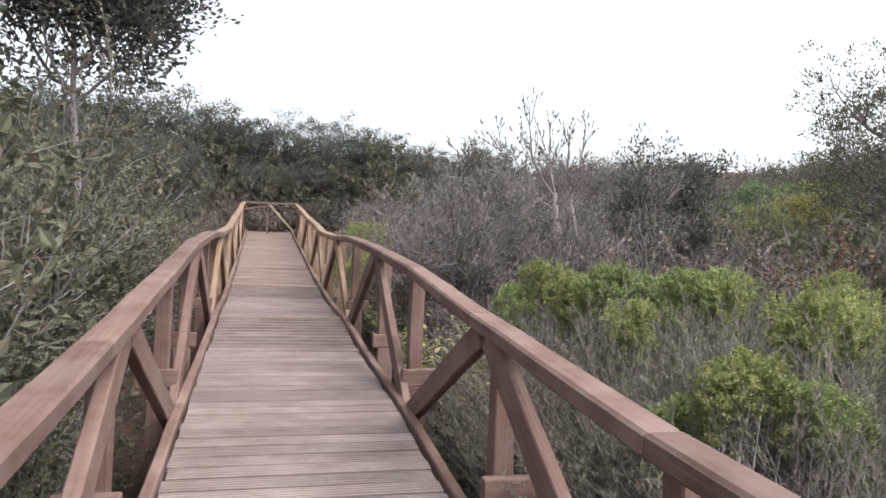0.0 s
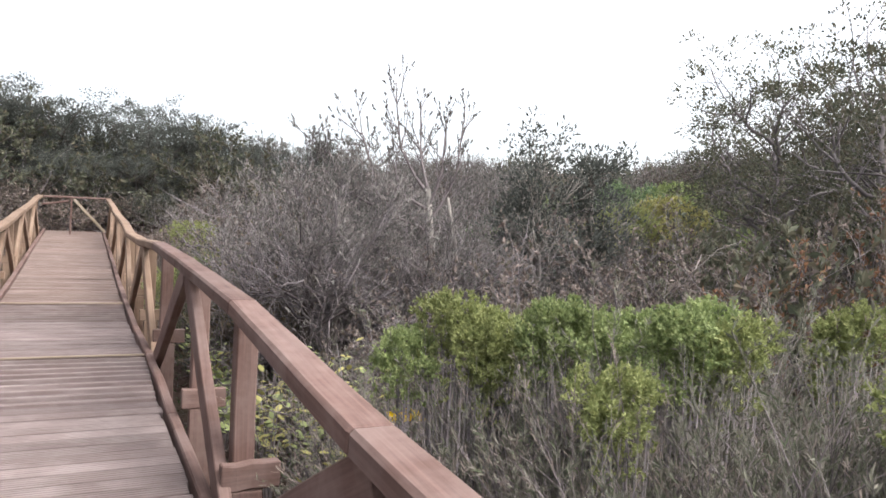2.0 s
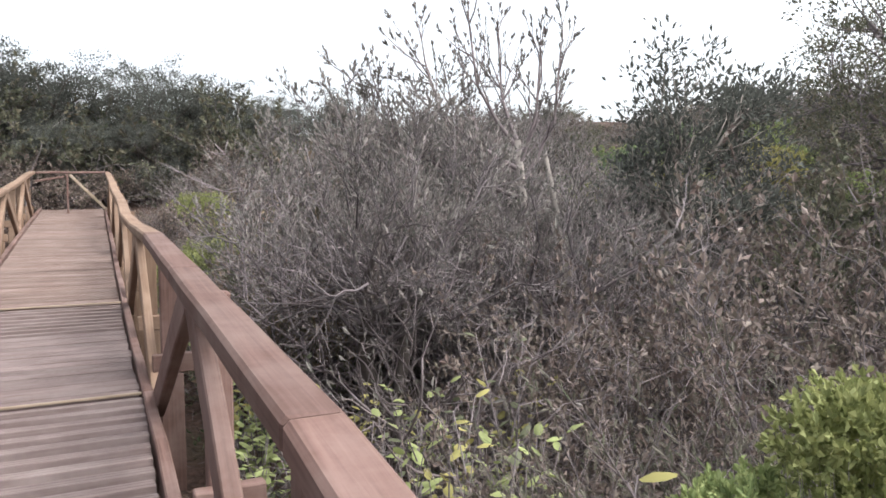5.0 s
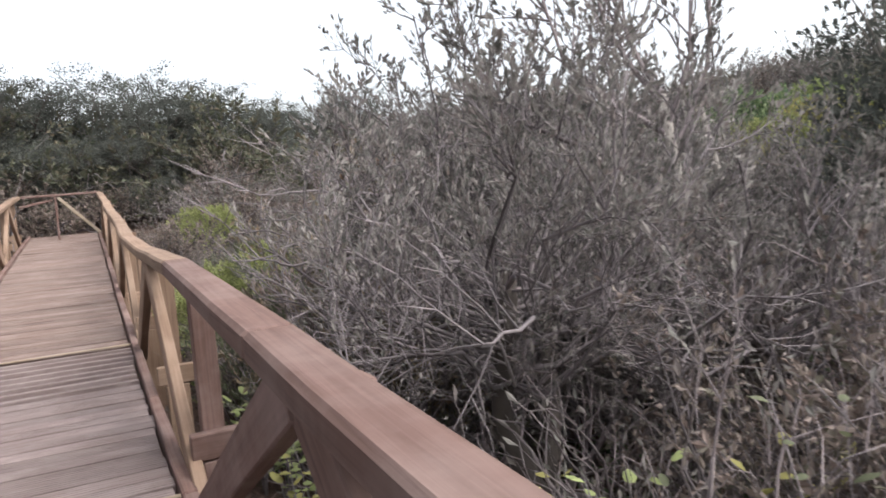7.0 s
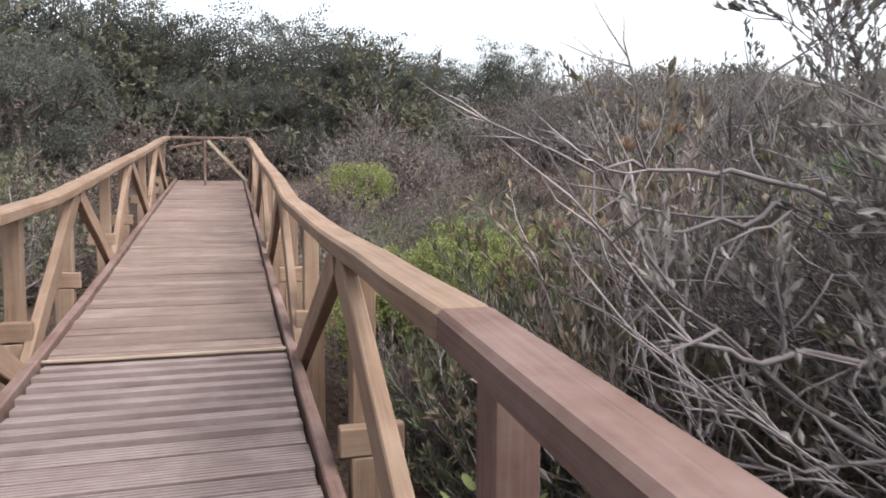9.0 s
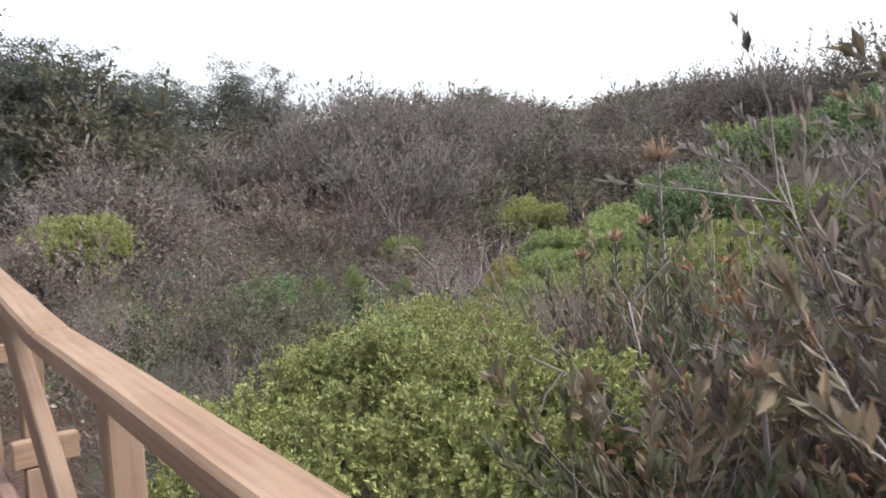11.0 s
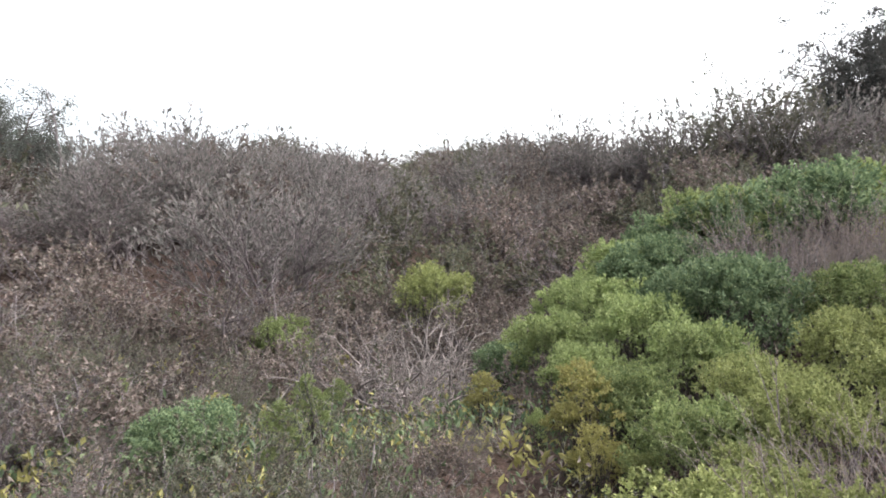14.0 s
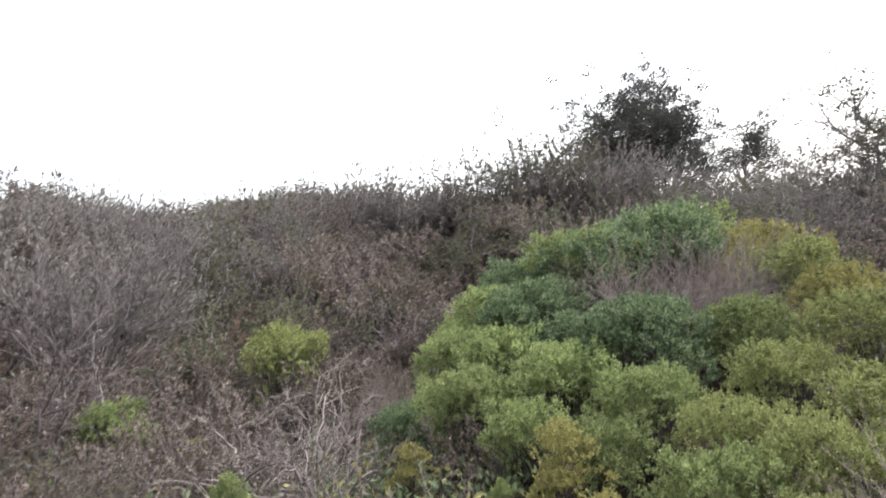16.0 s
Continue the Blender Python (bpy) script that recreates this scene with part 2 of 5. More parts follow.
class Geo:
    """Collects tubes, leaves and blades for one mesh."""

    def __init__(self):
        self.v, self.f, self.n = [], [], 0

    def add(self, verts, faces):
        self.v.append(np.asarray(verts, float))
        self.f.extend(tuple(i + self.n for i in f) for f in faces)
        self.n += len(verts)

    def tube(self, pts, radii, sides=4, point=False):
        pts = np.asarray(pts, float)
        k = len(pts)
        d = np.gradient(pts, axis=0)
        d /= np.linalg.norm(d, axis=1, keepdims=True) + 1e-9
        ref = np.array([0.31, 0.9, 0.28]) if abs(d[0][2]) > 0.8 else np.array([0.05, 0.1, 1.0])
        u = np.cross(d, ref)
        u /= np.linalg.norm(u, axis=1, keepdims=True) + 1e-9
        w = np.cross(d, u)
        a = np.linspace(0, 2 * np.pi, sides, endpoint=False)
        rings = pts[:, None] + np.asarray(radii)[:, None, None] * (np.cos(a)[None, :, None] * u[:, None] + np.sin(a)[None, :, None] * w[:, None])
        verts = rings.reshape(-1, 3)
        last = k - 2 if point else k - 1
        faces = [(i * sides + j, i * sides + (j + 1) % sides, (i + 1) * sides + (j + 1) % sides, (i + 1) * sides + j) for i in range(last) for j in range(sides)]
        if point:
            verts = np.vstack([verts[:(k - 1) * sides], pts[-1:]])
            faces += [((k - 2) * sides + j, (k - 2) * sides + (j + 1) % sides, (k - 1) * sides) for j in range(sides)]
        else:
            faces.append(tuple((k - 1) * sides + j for j in range(sides)))
        self.add(verts, faces)

    def leaves(self, rng, pos, way, length, width, fold=0.2, widest=0.55):
        """A folded, pointed leaf at each place; length and width may be arrays."""
        pos, way = np.asarray(pos, float), np.asarray(way, float)
        k = len(pos)
        if not k:
            return
        way = way / (np.linalg.norm(way, axis=1, keepdims=True) + 1e-9)
        side = np.cross(way, rng.normal(size=(k, 3)))
        side /= np.linalg.norm(side, axis=1, keepdims=True) + 1e-9
        up = np.cross(side, way)
        length = np.broadcast_to(length, k)[:, None] * rng.uniform(0.7, 1.3, (k, 1))
        width = np.broadcast_to(width, k)[:, None] * rng.uniform(0.75, 1.25, (k, 1))
        mid = pos + way * length * widest + up * fold * width
        quad = np.stack([pos, mid + side * width / 2, pos + way * length - up * fold * width * 0.6, mid - side * width / 2], 1)
        base = np.arange(k) * 4 + self.n
        self.v.append(quad.reshape(-1, 3))
        self.f.extend(np.stack([base, base + 1, base + 2, base + 3], 1).tolist())
        self.n += 4 * k

    def mesh(self, name, smooth_shade=False):
        m = bpy.data.meshes.new(name)
        v = np.concatenate(self.v) if self.v else np.zeros((0, 3))
        m.from_pydata(v.tolist(), [], self.f)
        if smooth_shade:
            m.polygons.foreach_set("use_smooth", [True] * len(m.polygons))
        return m


def unit(v):
    return v / (np.linalg.norm(v) + 1e-9)


def grow(rng, geo, p, d, length, r, level, kids, angle, wander, lift, tips, sides=(5, 4, 3, 3), taper=0.55, top=0, thin=0.0032):
    """A limb with smaller limbs on it; the ends of the last ones go to tips as (points, direction)."""
    steps = 5 if level >= 2 else 3 if level else 2
    pts = [np.array(p, float)]
    d = unit(np.array(d, float))
    for _ in range(steps):
        d = unit(d + rng.normal(size=3) * wander + np.array([0, 0, lift]))
        pts.append(pts[-1] + d * length / steps)
    radii = np.linspace(r, r * (0.25 if level == 0 else taper), steps + 1)
    geo.tube(pts, radii, 3 if level == 0 else sides[min(top - level if top >= level else 0, 3)], level == 0)
    if level == 0:
        tips.append((pts, d))
        return
    n = kids[min(top - level, len(kids) - 1)]
    for i in range(n):
        t = rng.uniform(0.3, 0.98) if i else 1.0
        k = min(steps - 1, int(t * steps))
        q = pts[k] + (pts[k + 1] - pts[k]) * (t * steps - k)
        side = unit(np.cross(d, rng.normal(size=3)))
        a = radians(angle) * rng.uniform(0.5, 1.25) * (0.5 if i == 0 else 1)
        nd = unit(pts[k + 1] - pts[k]) * math.cos(a) + side * math.sin(a)
        grow(rng, geo, q, nd, length * rng.uniform(0.5, 0.78), max(thin, r * taper * rng.uniform(0.55, 0.9)), level - 1, kids, angle, wander, lift, tips, sides, taper, top, thin)


def tip_leaves(rng, geo, tips, each, length, width, reach=0.9, splay=0.7, up=0.3):
    pos, way = [], []
    for pts, d in tips:
        pts = np.asarray(pts)
        for _ in range(each):
            t = (1 - reach * rng.random() ** 1.6) * (len(pts) - 1)
            k = min(len(pts) - 2, int(t))
            pos.append(pts[k] + (pts[k + 1] - pts[k]) * (t - k))
            way.append(d + rng.normal(size=3) * splay + np.array([0, 0, up]))
    geo.leaves(rng, pos, way, length, width)


def twiggy(name, label, category, group, seed, stems, length, levels, kids, angle, wander, lift, radius, bark, leaf, each, ll, lw, spread=1.0, reach=0.9, splay=0.7, up=0.3, thin=0.0032):
    """A many-stemmed shrub, about as high as its limbs reach; foliage on the outer twigs."""
    rng = np.random.default_rng(seed)
    wood, green, tips = Geo(), Geo(), []
    for i in range(stems):
        a = 2 * math.pi * (i + rng.uniform(-0.3, 0.3)) / stems
        s = spread * rng.uniform(0.25, 1.0)
        d = (math.cos(a) * s, math.sin(a) * s, 1)
        grow(rng, wood, (math.cos(a) * 0.1 * spread, math.sin(a) * 0.1 * spread, -0.12), d, length * rng.uniform(0.75, 1.1), radius, levels, kids, angle, wander, lift, tips, top=levels, thin=thin)
    tip_leaves(rng, green, tips, each, ll, lw, reach, splay, up)
    ob = thing(name, label, category, group)
    part("bough", wood.mesh(name + "_bough", True), bark, ob)
    part("foliage", green.mesh(name + "_foliage"), leaf, ob)
    return ob


def mounded(name, label, category, group, seed, radius, height, clusters, each, ll, lw, leaf, bark, lumps=14, splay=0.9, drop=0.42, low=0.05, rough_top=0.06):
    """A dense bush of leafy shoots over short stems: lump beside lump, uneven on top, with shaded gaps between."""
    rng = np.random.default_rng(seed)
    wood, green = Geo(), Geo()
    lobes = []
    for i in range(lumps):
        a, q = i * 2.4 + rng.uniform(-0.5, 0.5), math.sqrt((i + 0.3) / lumps) * rng.uniform(0.85, 1.1)
        s = rng.uniform(0.2, 0.42) * radius * math.sqrt(14 / lumps)
        top = height - s * 0.9 - height * drop * q * q * rng.uniform(0.5, 1.25) + rng.normal() * rough_top * height
        lobes.append((np.array([math.cos(a) * radius * q * 0.78, math.sin(a) * radius * q * 0.78, min(top, height - s * 0.6)]), s * np.array([rng.uniform(0.8, 1.3), rng.uniform(0.8, 1.3), rng.uniform(0.6, 1.0)])))
    pos, way = [], []
    for i in range(clusters):
        c, s = lobes[i % len(lobes)]
        d = unit(rng.normal(size=3) + np.array([0, 0, 0.35]))
        p = c + d * s * rng.uniform(0.7, 1.18)
        if i % 6 == 0:
            k = rng.uniform(low, 0.95)
            p = np.array([p[0] * (0.6 + 0.4 * k), p[1] * (0.6 + 0.4 * k), p[2] * k])
        p[2] = max(0.04, p[2])
        if i % 8 == 0:
            root = np.array([p[0] * 0.2, p[1] * 0.2, -0.1])
            bend = (root + p) / 2 + rng.normal(size=3) * 0.15 * radius
            wood.tube([root, bend, p], [0.010, 0.007, 0.003], 3, True)
        # each shoot is a short axis set with leaves that point up and out
        axis = unit(d * 0.8 + np.array([0, 0, 0.7]) + rng.normal(size=3) * 0.3)
        t = rng.uniform(-0.2, 1.0, (each, 1)) * ll * 2.0
        pos.extend(p + axis * t + rng.normal(size=(each, 3)) * ll * 0.18)
        way.extend(axis + rng.normal(size=(each, 3)) * splay * 0.8)
    green.leaves(rng, pos, way, ll, lw, 0.25, 0.6)
    ob = thing(name, label, category, group)
    part("bough", wood.mesh(name + "_bough", True), bark, ob)
    part("foliage", green.mesh(name + "_foliage"), leaf, ob)
    return ob


def tree(name, label, category, group, seed, height, clear, crown, bark, leaf, levels=3, kids=(6, 4, 4), each=14, ll=0.16, lw=0.07, trunk=0.09, angle=48, clump=0.28, trunks=1, steep=0.0):
    """A tapered trunk with limbs and a crown of many leaf clumps."""
    rng = np.random.default_rng(seed)
    wood, stem, green, tips = Geo(), Geo(), Geo(), []
    for k in range(trunks):
        a = 6.28 * k / trunks + rng.uniform(0, 1)
        off = np.array([math.cos(a), math.sin(a), 0]) * (0.12 if trunks > 1 else 0)
        pts = [off + np.array([0, 0, -0.2])]
        for i in range(6):
            pts.append(pts[-1] + np.array([rng.normal() * 0.05 + off[0] * 0.8, rng.normal() * 0.05 + off[1] * 0.8, 1]) * height * 0.75 / 6)
        stem.tube(pts, np.linspace(trunk, trunk * 0.4, 7), 7)
        for i in range(kids[0]):
            t = clear + (1 - clear) * (i + 0.5) / kids[0]
            q = pts[min(5, int(t * 6))] + (pts[min(6, int(t * 6) + 1)] - pts[min(5, int(t * 6))]) * (t * 6 % 1)
            b = i * 2.4 + rng.uniform(-0.4, 0.4)
            grow(rng, wood, q, (math.cos(b), math.sin(b), rng.uniform(0.25, 0.9) + steep), crown * rng.uniform(0.45, 0.7), trunk * 0.45, levels - 1, kids[1:], angle, 0.2, 0.09, tips, top=levels - 1)
    pos, way = [], []
    for pts, d in tips:
        for _ in range(each):
            o = rng.normal(size=3) * clump * np.array([1, 1, 0.65])
            pos.append(pts[-1] + o)
            way.append(unit(o) * 0.6 + d * 0.5 + rng.normal(size=3) * 0.5 + np.array([0, 0, 0.35]))
    green.leaves(rng, pos, way, ll, lw, 0.25)
    ob = thing(name, label, category, group)
    part("trunk", stem.mesh(name + "_trunk", True), bark, ob)
    part("bough", wood.mesh(name + "_limbs", True), bark, ob)
    part("crown", green.mesh(name + "_crown"), leaf, ob)
    return ob


def spot(x, y, scale=1.0, turn=None, tall=1.0, sink=0.0):
    """The pose of a plant that stands on the ground at (x, y)."""
    turn = random.uniform(0, 360) if turn is None else turn
    m = pose(x, y, ground_z(x, y) - sink, 0, 0, turn)
    return m @ Matrix.Diagonal((scale, scale, scale * tall, 1))


def stand(ob, x, y, top):
    """Stands a tree on the ground at (x, y), scaled so that it reaches up to the height top."""
    own = np.percentile([v.co.z for c in ob.children for v in c.data.vertices], 99)
    ob.matrix_basis = spot(x, y, (top - ground_z(x, y)) / own)


# ---------------------------------------------------------------- ground
def build_ground():
    near = np.concatenate([-np.geomspace(8, 900, 22)[::-1], np.arange(-7.5, 30, 0.4), 30 + np.geomspace(1, 900, 26)])
    ys = np.concatenate([-5 - np.geomspace(1, 900, 22)[::-1], np.arange(-5, 46, 0.4), 46 + np.geomspace(1, 900, 24)])
    verts = [(float(x), float(y), ground_z(x, y)) for y in ys for x in near]
    w = len(near)
    faces = [(j * w + i, j * w + i + 1, (j + 1) * w + i + 1, (j + 1) * w + i) for j in range(len(ys) - 1) for i in range(w - 1)]
    m = bpy.data.meshes.new("ground")
    m.from_pydata(verts, [], faces)
    m.polygons.foreach_set("use_smooth", [True] * len(m.polygons))
    tagged(part("ground", m, SOIL), "reddish-brown sandy soil sloping up into scrub hills", "ground", kind="structure")


build_ground()


# ---------------------------------------------------------------- boardwalk
def beam_mesh(name, length, w, h, worn=0.008, seed=0):
    """A sawn beam along z with eased edges, slightly uneven along its length."""
    rng = np.random.default_rng(abs(seed))
    c = worn
    prof = [(-w / 2 + c, -h / 2), (w / 2 - c, -h / 2), (w / 2, -h / 2 + c), (w / 2, h / 2 - c), (w / 2 - c, h / 2), (-w / 2 + c, h / 2), (-w / 2, h / 2 - c), (-w / 2, -h / 2 + c)]
    zs = [0, c] + [length * t for t in (0.25, 0.5, 0.75)] + [length - c, length]
    verts, faces = [], []
    for i, z in enumerate(zs):
        k = 0.93 if i in (0, len(zs) - 1) else 1.0
        ox, oy = (rng.normal() * 0.002, rng.normal() * 0.002) if 1 < i < len(zs) - 2 else (0, 0)
        verts += [(x * k + ox, y * k + oy, z) for x, y in prof]
    for i in range(len(zs) - 1):
        faces += [(i * 8 + j, i * 8 + (j + 1) % 8, (i + 1) * 8 + (j + 1) % 8, (i + 1) * 8 + j) for j in range(8)]
    faces += [tuple(range(7, -1, -1)), tuple((len(zs) - 1) * 8 + j for j in range(8))]
    m = bpy.data.meshes.new(name)
    m.from_pydata(verts, [], faces)
    return m


def beam(name, p0, p1, w, h, parent, material=None, across=(1, 0, 0), seed=0, worn=0.008):
    """A beam from p0 to p1; w lies along `across`, h square to it."""
    p0, p1 = Vector(p0), Vector(p1)
    z = (p1 - p0).normalized()
    y = z.cross(Vector(across)).normalized()
    x = y.cross(z)
    m = Matrix((x, y, z)).transposed().to_4x4()
    m.translation = p0 - parent.location
    return part(name, beam_mesh(name, (p1 - p0).length, w, h, worn, seed), material or TIMBER, parent, m)


walkway = thing("boardwalk", "sloping timber boardwalk of grooved weathered boards on low posts", "boardwalk", at=(0, 0, 0))


def board_mesh(width, thick, length, grooves, seed, material=DECKING):
    """A deck board along z with fine grooves in its upper face (+y)."""
    rng = np.random.default_rng(seed)
    prof, g = [(-width / 2, -thick), (width / 2, -thick), (width / 2, -0.003), (width / 2 - 0.004, 0)], 0.005
    for i in range(grooves):
        c = width / 2 - width * (i + 0.8) / (grooves + 0.6)
        prof += [(c + g, 0), (c, -0.014), (c - g, 0)]
    prof += [(-width / 2 + 0.004, 0), (-width / 2, -0.003)]
    n = len(prof)
    e = rng.uniform(-0.008, 0.008, 2)
    verts = [(x, y, -length / 2 + e[0]) for x, y in prof] + [(x, y, length / 2 + e[1]) for x, y in prof]
    faces = [(j, (j + 1) % n, n + (j + 1) % n, n + j) for j in range(n)] + [tuple(range(n - 1, -1, -1)), tuple(range(n, 2 * n))]
    m = bpy.data.meshes.new("deck_board")
    m.from_pydata(verts, [], faces)
    m.materials.append(material)
    return m


WIDTH, PITCH = 1.36, 0.142
GROOVED = [board_mesh(0.1235, 0.034, WIDTH, 4, s) for s in range(6)]
WARM = [board_mesh(0.1235, 0.034, WIDTH, 4, 20 + s, WARM_DECKING) for s in range(6)]
SMOOTH = [board_mesh(0.117, 0.055, WIDTH, 2, 10 + s) for s in range(4)]
FLIGHTS = [(7.2, 8.55), (10.85, 12.05)]


def in_flight(y):
    return any(a <= y <= b for a, b in FLIGHTS)


def build_deck():
    rng = np.random.default_rng(5)
    y = -2.6
    while y < END + 1.3:
        steep = in_flight(y)
        slope = (along(DECK, y + 0.1) - along(DECK, y - 0.1)) / 0.2
        tilt = math.degrees(math.atan(slope))
        if steep:
            tilt -= 10.0
        z = along(DECK, y) + rng.normal() * 0.0015
        m = pose(rng.normal() * 0.004, y, z, tilt, rng.normal() * 0.15, rng.normal() * 0.12) @ Matrix(((0, 0, 1, 0), (1, 0, 0, 0), (0, 1, 0, 0), (0, 0, 0, 1)))
        pool = SMOOTH if steep else WARM if y > 12 else GROOVED
        part("deck_board", pool[int(rng.integers(len(pool)))], None, walkway, m)
        # a wider gap at the foot of each steeper stretch
        y += PITCH + (0.007 if steep else 0.03 if in_flight(y + PITCH) else rng.normal() * 0.0025)
    # bleached edging strips at the head of each steeper stretch
    for _, b in FLIGHTS:
        beam("nosing_strip", (-0.69, b + 0.05, along(DECK, b + 0.05) + 0.012), (0.69, b + 0.05, along(DECK, b + 0.05) + 0.012), 0.022, 0.016, walkway, PALE_TIMBER, (0, 1, 0), 3, 0.003)
    # edge beams and bearers, stretch by stretch
    knots = [-2.7, 1.65, 3.4, 5.1, 6.8, 8.55, 10.3, 12.0, 13.7, 15.4, 17.1, 18.9, 20.6, END, END + 1.3]
    for a, b in zip(knots, knots[1:]):
        for s in (-1, 1):
            x = s * 0.725
            beam("edge_beam", (x, a + 0.004, along(DECK, a) - 0.035), (x, b - 0.004, along(DECK, b) - 0.035), 0.062, 0.15, walkway, None, (1, 0, 0), int(a * 10) + s)
        beam("bearer", (-0.66, a + 0.1, along(DECK, a + 0.1) - 0.13), (0.66, a + 0.1, along(DECK, a + 0.1) - 0.13), 0.09, 0.14, walkway, None, (0, 1, 0), int(a))


def build_railing(s):
    rail = thing("railing", "reddish-brown stained timber railing with zigzag braces", "railing", "boardwalk railings", (s * 0.8, 0, 0))
    kinks = [-2.8, 1.95, 5.2, 8.9, 12.75, 15.9, 19.2, END + 0.06]
    if s < 0:
        kinks = [-2.8, 1.2, 4.7, 8.3, 11.7, 14.1, 17.7, END + 0.06]
    for i, (a, b) in enumerate(zip(kinks, kinks[1:])):
        steps = max(2, int((b - a) / 1.7))
        cuts = np.linspace(a, b, steps + 1)
        xs = 0.8 + 0.012 * np.sin(cuts * 1.3 + s)
        for p, q, u, v in zip(cuts, cuts[1:], xs, xs[1:]):
            beam("handrail", (s * u, p + 0.002, along(RAIL, p) - 0.037), (s * v, q - 0.002, along(RAIL, q) - 0.037), 0.125, 0.075, rail, TAN_TIMBER if p > 8.6 else None, (1, 0, 0), int(p * 7) + 3 * s, 0.012)
    tops = [-0.1, 3.45, 6.8, 10.45, 13.8, 17.1, 20.6]
    feet = [-1.8, 1.65, 5.1, 8.55, 12.05, 15.4, 18.9, 22.4]
    for y in tops + [f + 0.3 for f in feet]:
        if y > END + 0.1:
            continue
        xo = 0.875
        top = along(RAIL, y) - 0.07
        foot = ground_z(s * xo, y) - 0.35
        beam("post", (s * xo, y, foot), (s * xo, y, top), 0.1, 0.1, rail, TAN_TIMBER if y > 9 else None, (1, 0, 0), int(y * 11) + s, 0.007)
        d = along(DECK, y)
        beam("spacer_block", (s * 0.765, y - 0.085, d + 0.14), (s * 1.03, y - 0.085, d + 0.14), 0.07, 0.12, rail, TAN_TIMBER if y > 9 else None, (0, 1, 0), int(y * 5), 0.006)
        beam("doubling_post", (s * (xo + 0.004), y - 0.09, foot), (s * (xo + 0.004), y - 0.09, d + 0.075), 0.14, 0.07, rail, TAN_TIMBER if y > 9 else None, (1, 0, 0), int(y * 13) + s, 0.006)
    for y in tops:
        for f in feet:
            if abs(f - y) < 2.1:
                up = (s * 0.79, y + (0.05 if f > y else -0.05), along(RAIL, y) - 0.08)
                down = (s * 0.775, f + (-0.05 if f > y else 0.05), along(DECK, f) - 0.05)
                beam("brace", up, down, 0.058, 0.145, rail, TAN_TIMBER if y > 9 else None, (1, 0, 0), int(y * 3 + f), 0.006)


def build_end_rail():
    rail = thing("railing", "thin bleached timber barrier closing the far landing", "railing", "boardwalk railings", (0, END + 0.1, 0))
    d, t, y = along(DECK, END), along(RAIL, END) - 0.02, END + 0.12
    beam("handrail", (-0.82, y, t - 0.01), (0.82, y, t + 0.02), 0.06, 0.05, rail, TIMBER, (0, 1, 0), 1)
    beam("post", (-0.08, y, d - 0.1), (-0.08, y, t - 0.03), 0.045, 0.045, rail, TIMBER, (1, 0, 0), 2)
    beam("brace", (-0.02, y - 0.03, t - 0.05), (0.74, y - 0.03, d + 0.1), 0.05, 0.07, rail, PALE_TIMBER, (0, 1, 0), 3)
    beam("brace", (-0.14, y - 0.03, t - 0.1), (-0.76, y - 0.03, t - 0.22), 0.04, 0.05, rail, TIMBER, (0, 1, 0), 4)


# ---------------------------------------------------------------- plants
KINDS, PLACED, REACH = {}, {}, {}
SOFT = ("brightw", "brightn", "greenn", "bright", "green", "heath", "straw", "bank")


def kind(key, *variants):
    tops = [np.percentile([v.co.z for c in ob.children for v in c.data.vertices], 99.6) for ob in variants]
    KINDS[key] = (float(np.mean(tops)), variants)
    for v in variants:
        PLACED[v.name] = (v, [])


def reach(ob):
    """How far a plant reaches out from its foot, in 24 directions."""
    if ob.name not in REACH:
        co = np.concatenate([np.array([v.co[:2] for v in c.data.vertices]) for c in ob.children])
        a = np.radians(np.arange(24) * 15)
        REACH[ob.name] = (co @ np.stack([np.cos(a), np.sin(a)])).max(0)
    return REACH[ob.name]


def put(key, x, y, scale=1.0, tall=1.0, turn=None, variant=None):
    v = KINDS[key][1]
    ob = v[variant if variant is not None else random.randrange(len(v))]
    if y < END + 1.5 and abs(x) < 6:
        # nothing grows through the railing: turn the plant's short side to it, or stand it back
        toward = 12 if x > 0 else 0
        ext = [reach(ob)[(toward - k) % 24] * scale for k in range(24)]
        room = abs(x) - (0.8 if key in SOFT else 0.95)
        fits = [k for k in range(24) if ext[k] <= room]
        k = random.choice(fits) if fits else min(range(24), key=lambda q: ext[q])
        turn = k * 15
        x = math.copysign(abs(x) + max(0, ext[k] - room), x)
    PLACED[ob.name][1].append(spot(x, y, scale, turn, tall))


def put_top(key, x, y, top, wide=1.0, turn=None, variant=None):
    """A plant at (x, y) that reaches up to the height top; wide: its breadth against its usual shape."""
    tall = (top - ground_z(x, y)) / KINDS[key][0]
    wide = min(1.3, max(0.85, wide))
    put(key, x, y, tall * wide, 1 / wide, turn, variant)


def settle():
    for ob, poses in PLACED.values():
        for m in poses[1:]:
            copy_thing(ob, m)
        if poses:
            ob.matrix_basis = poses[0]
        else:
            for o in (*ob.children_recursive, ob):
                bpy.data.objects.remove(o)


def twig_kind(key, count, name, label, group, seed, *shape):
    kind(key, *[twiggy(name, label, "shrub", group, seed + i, *shape) for i in range(count)])


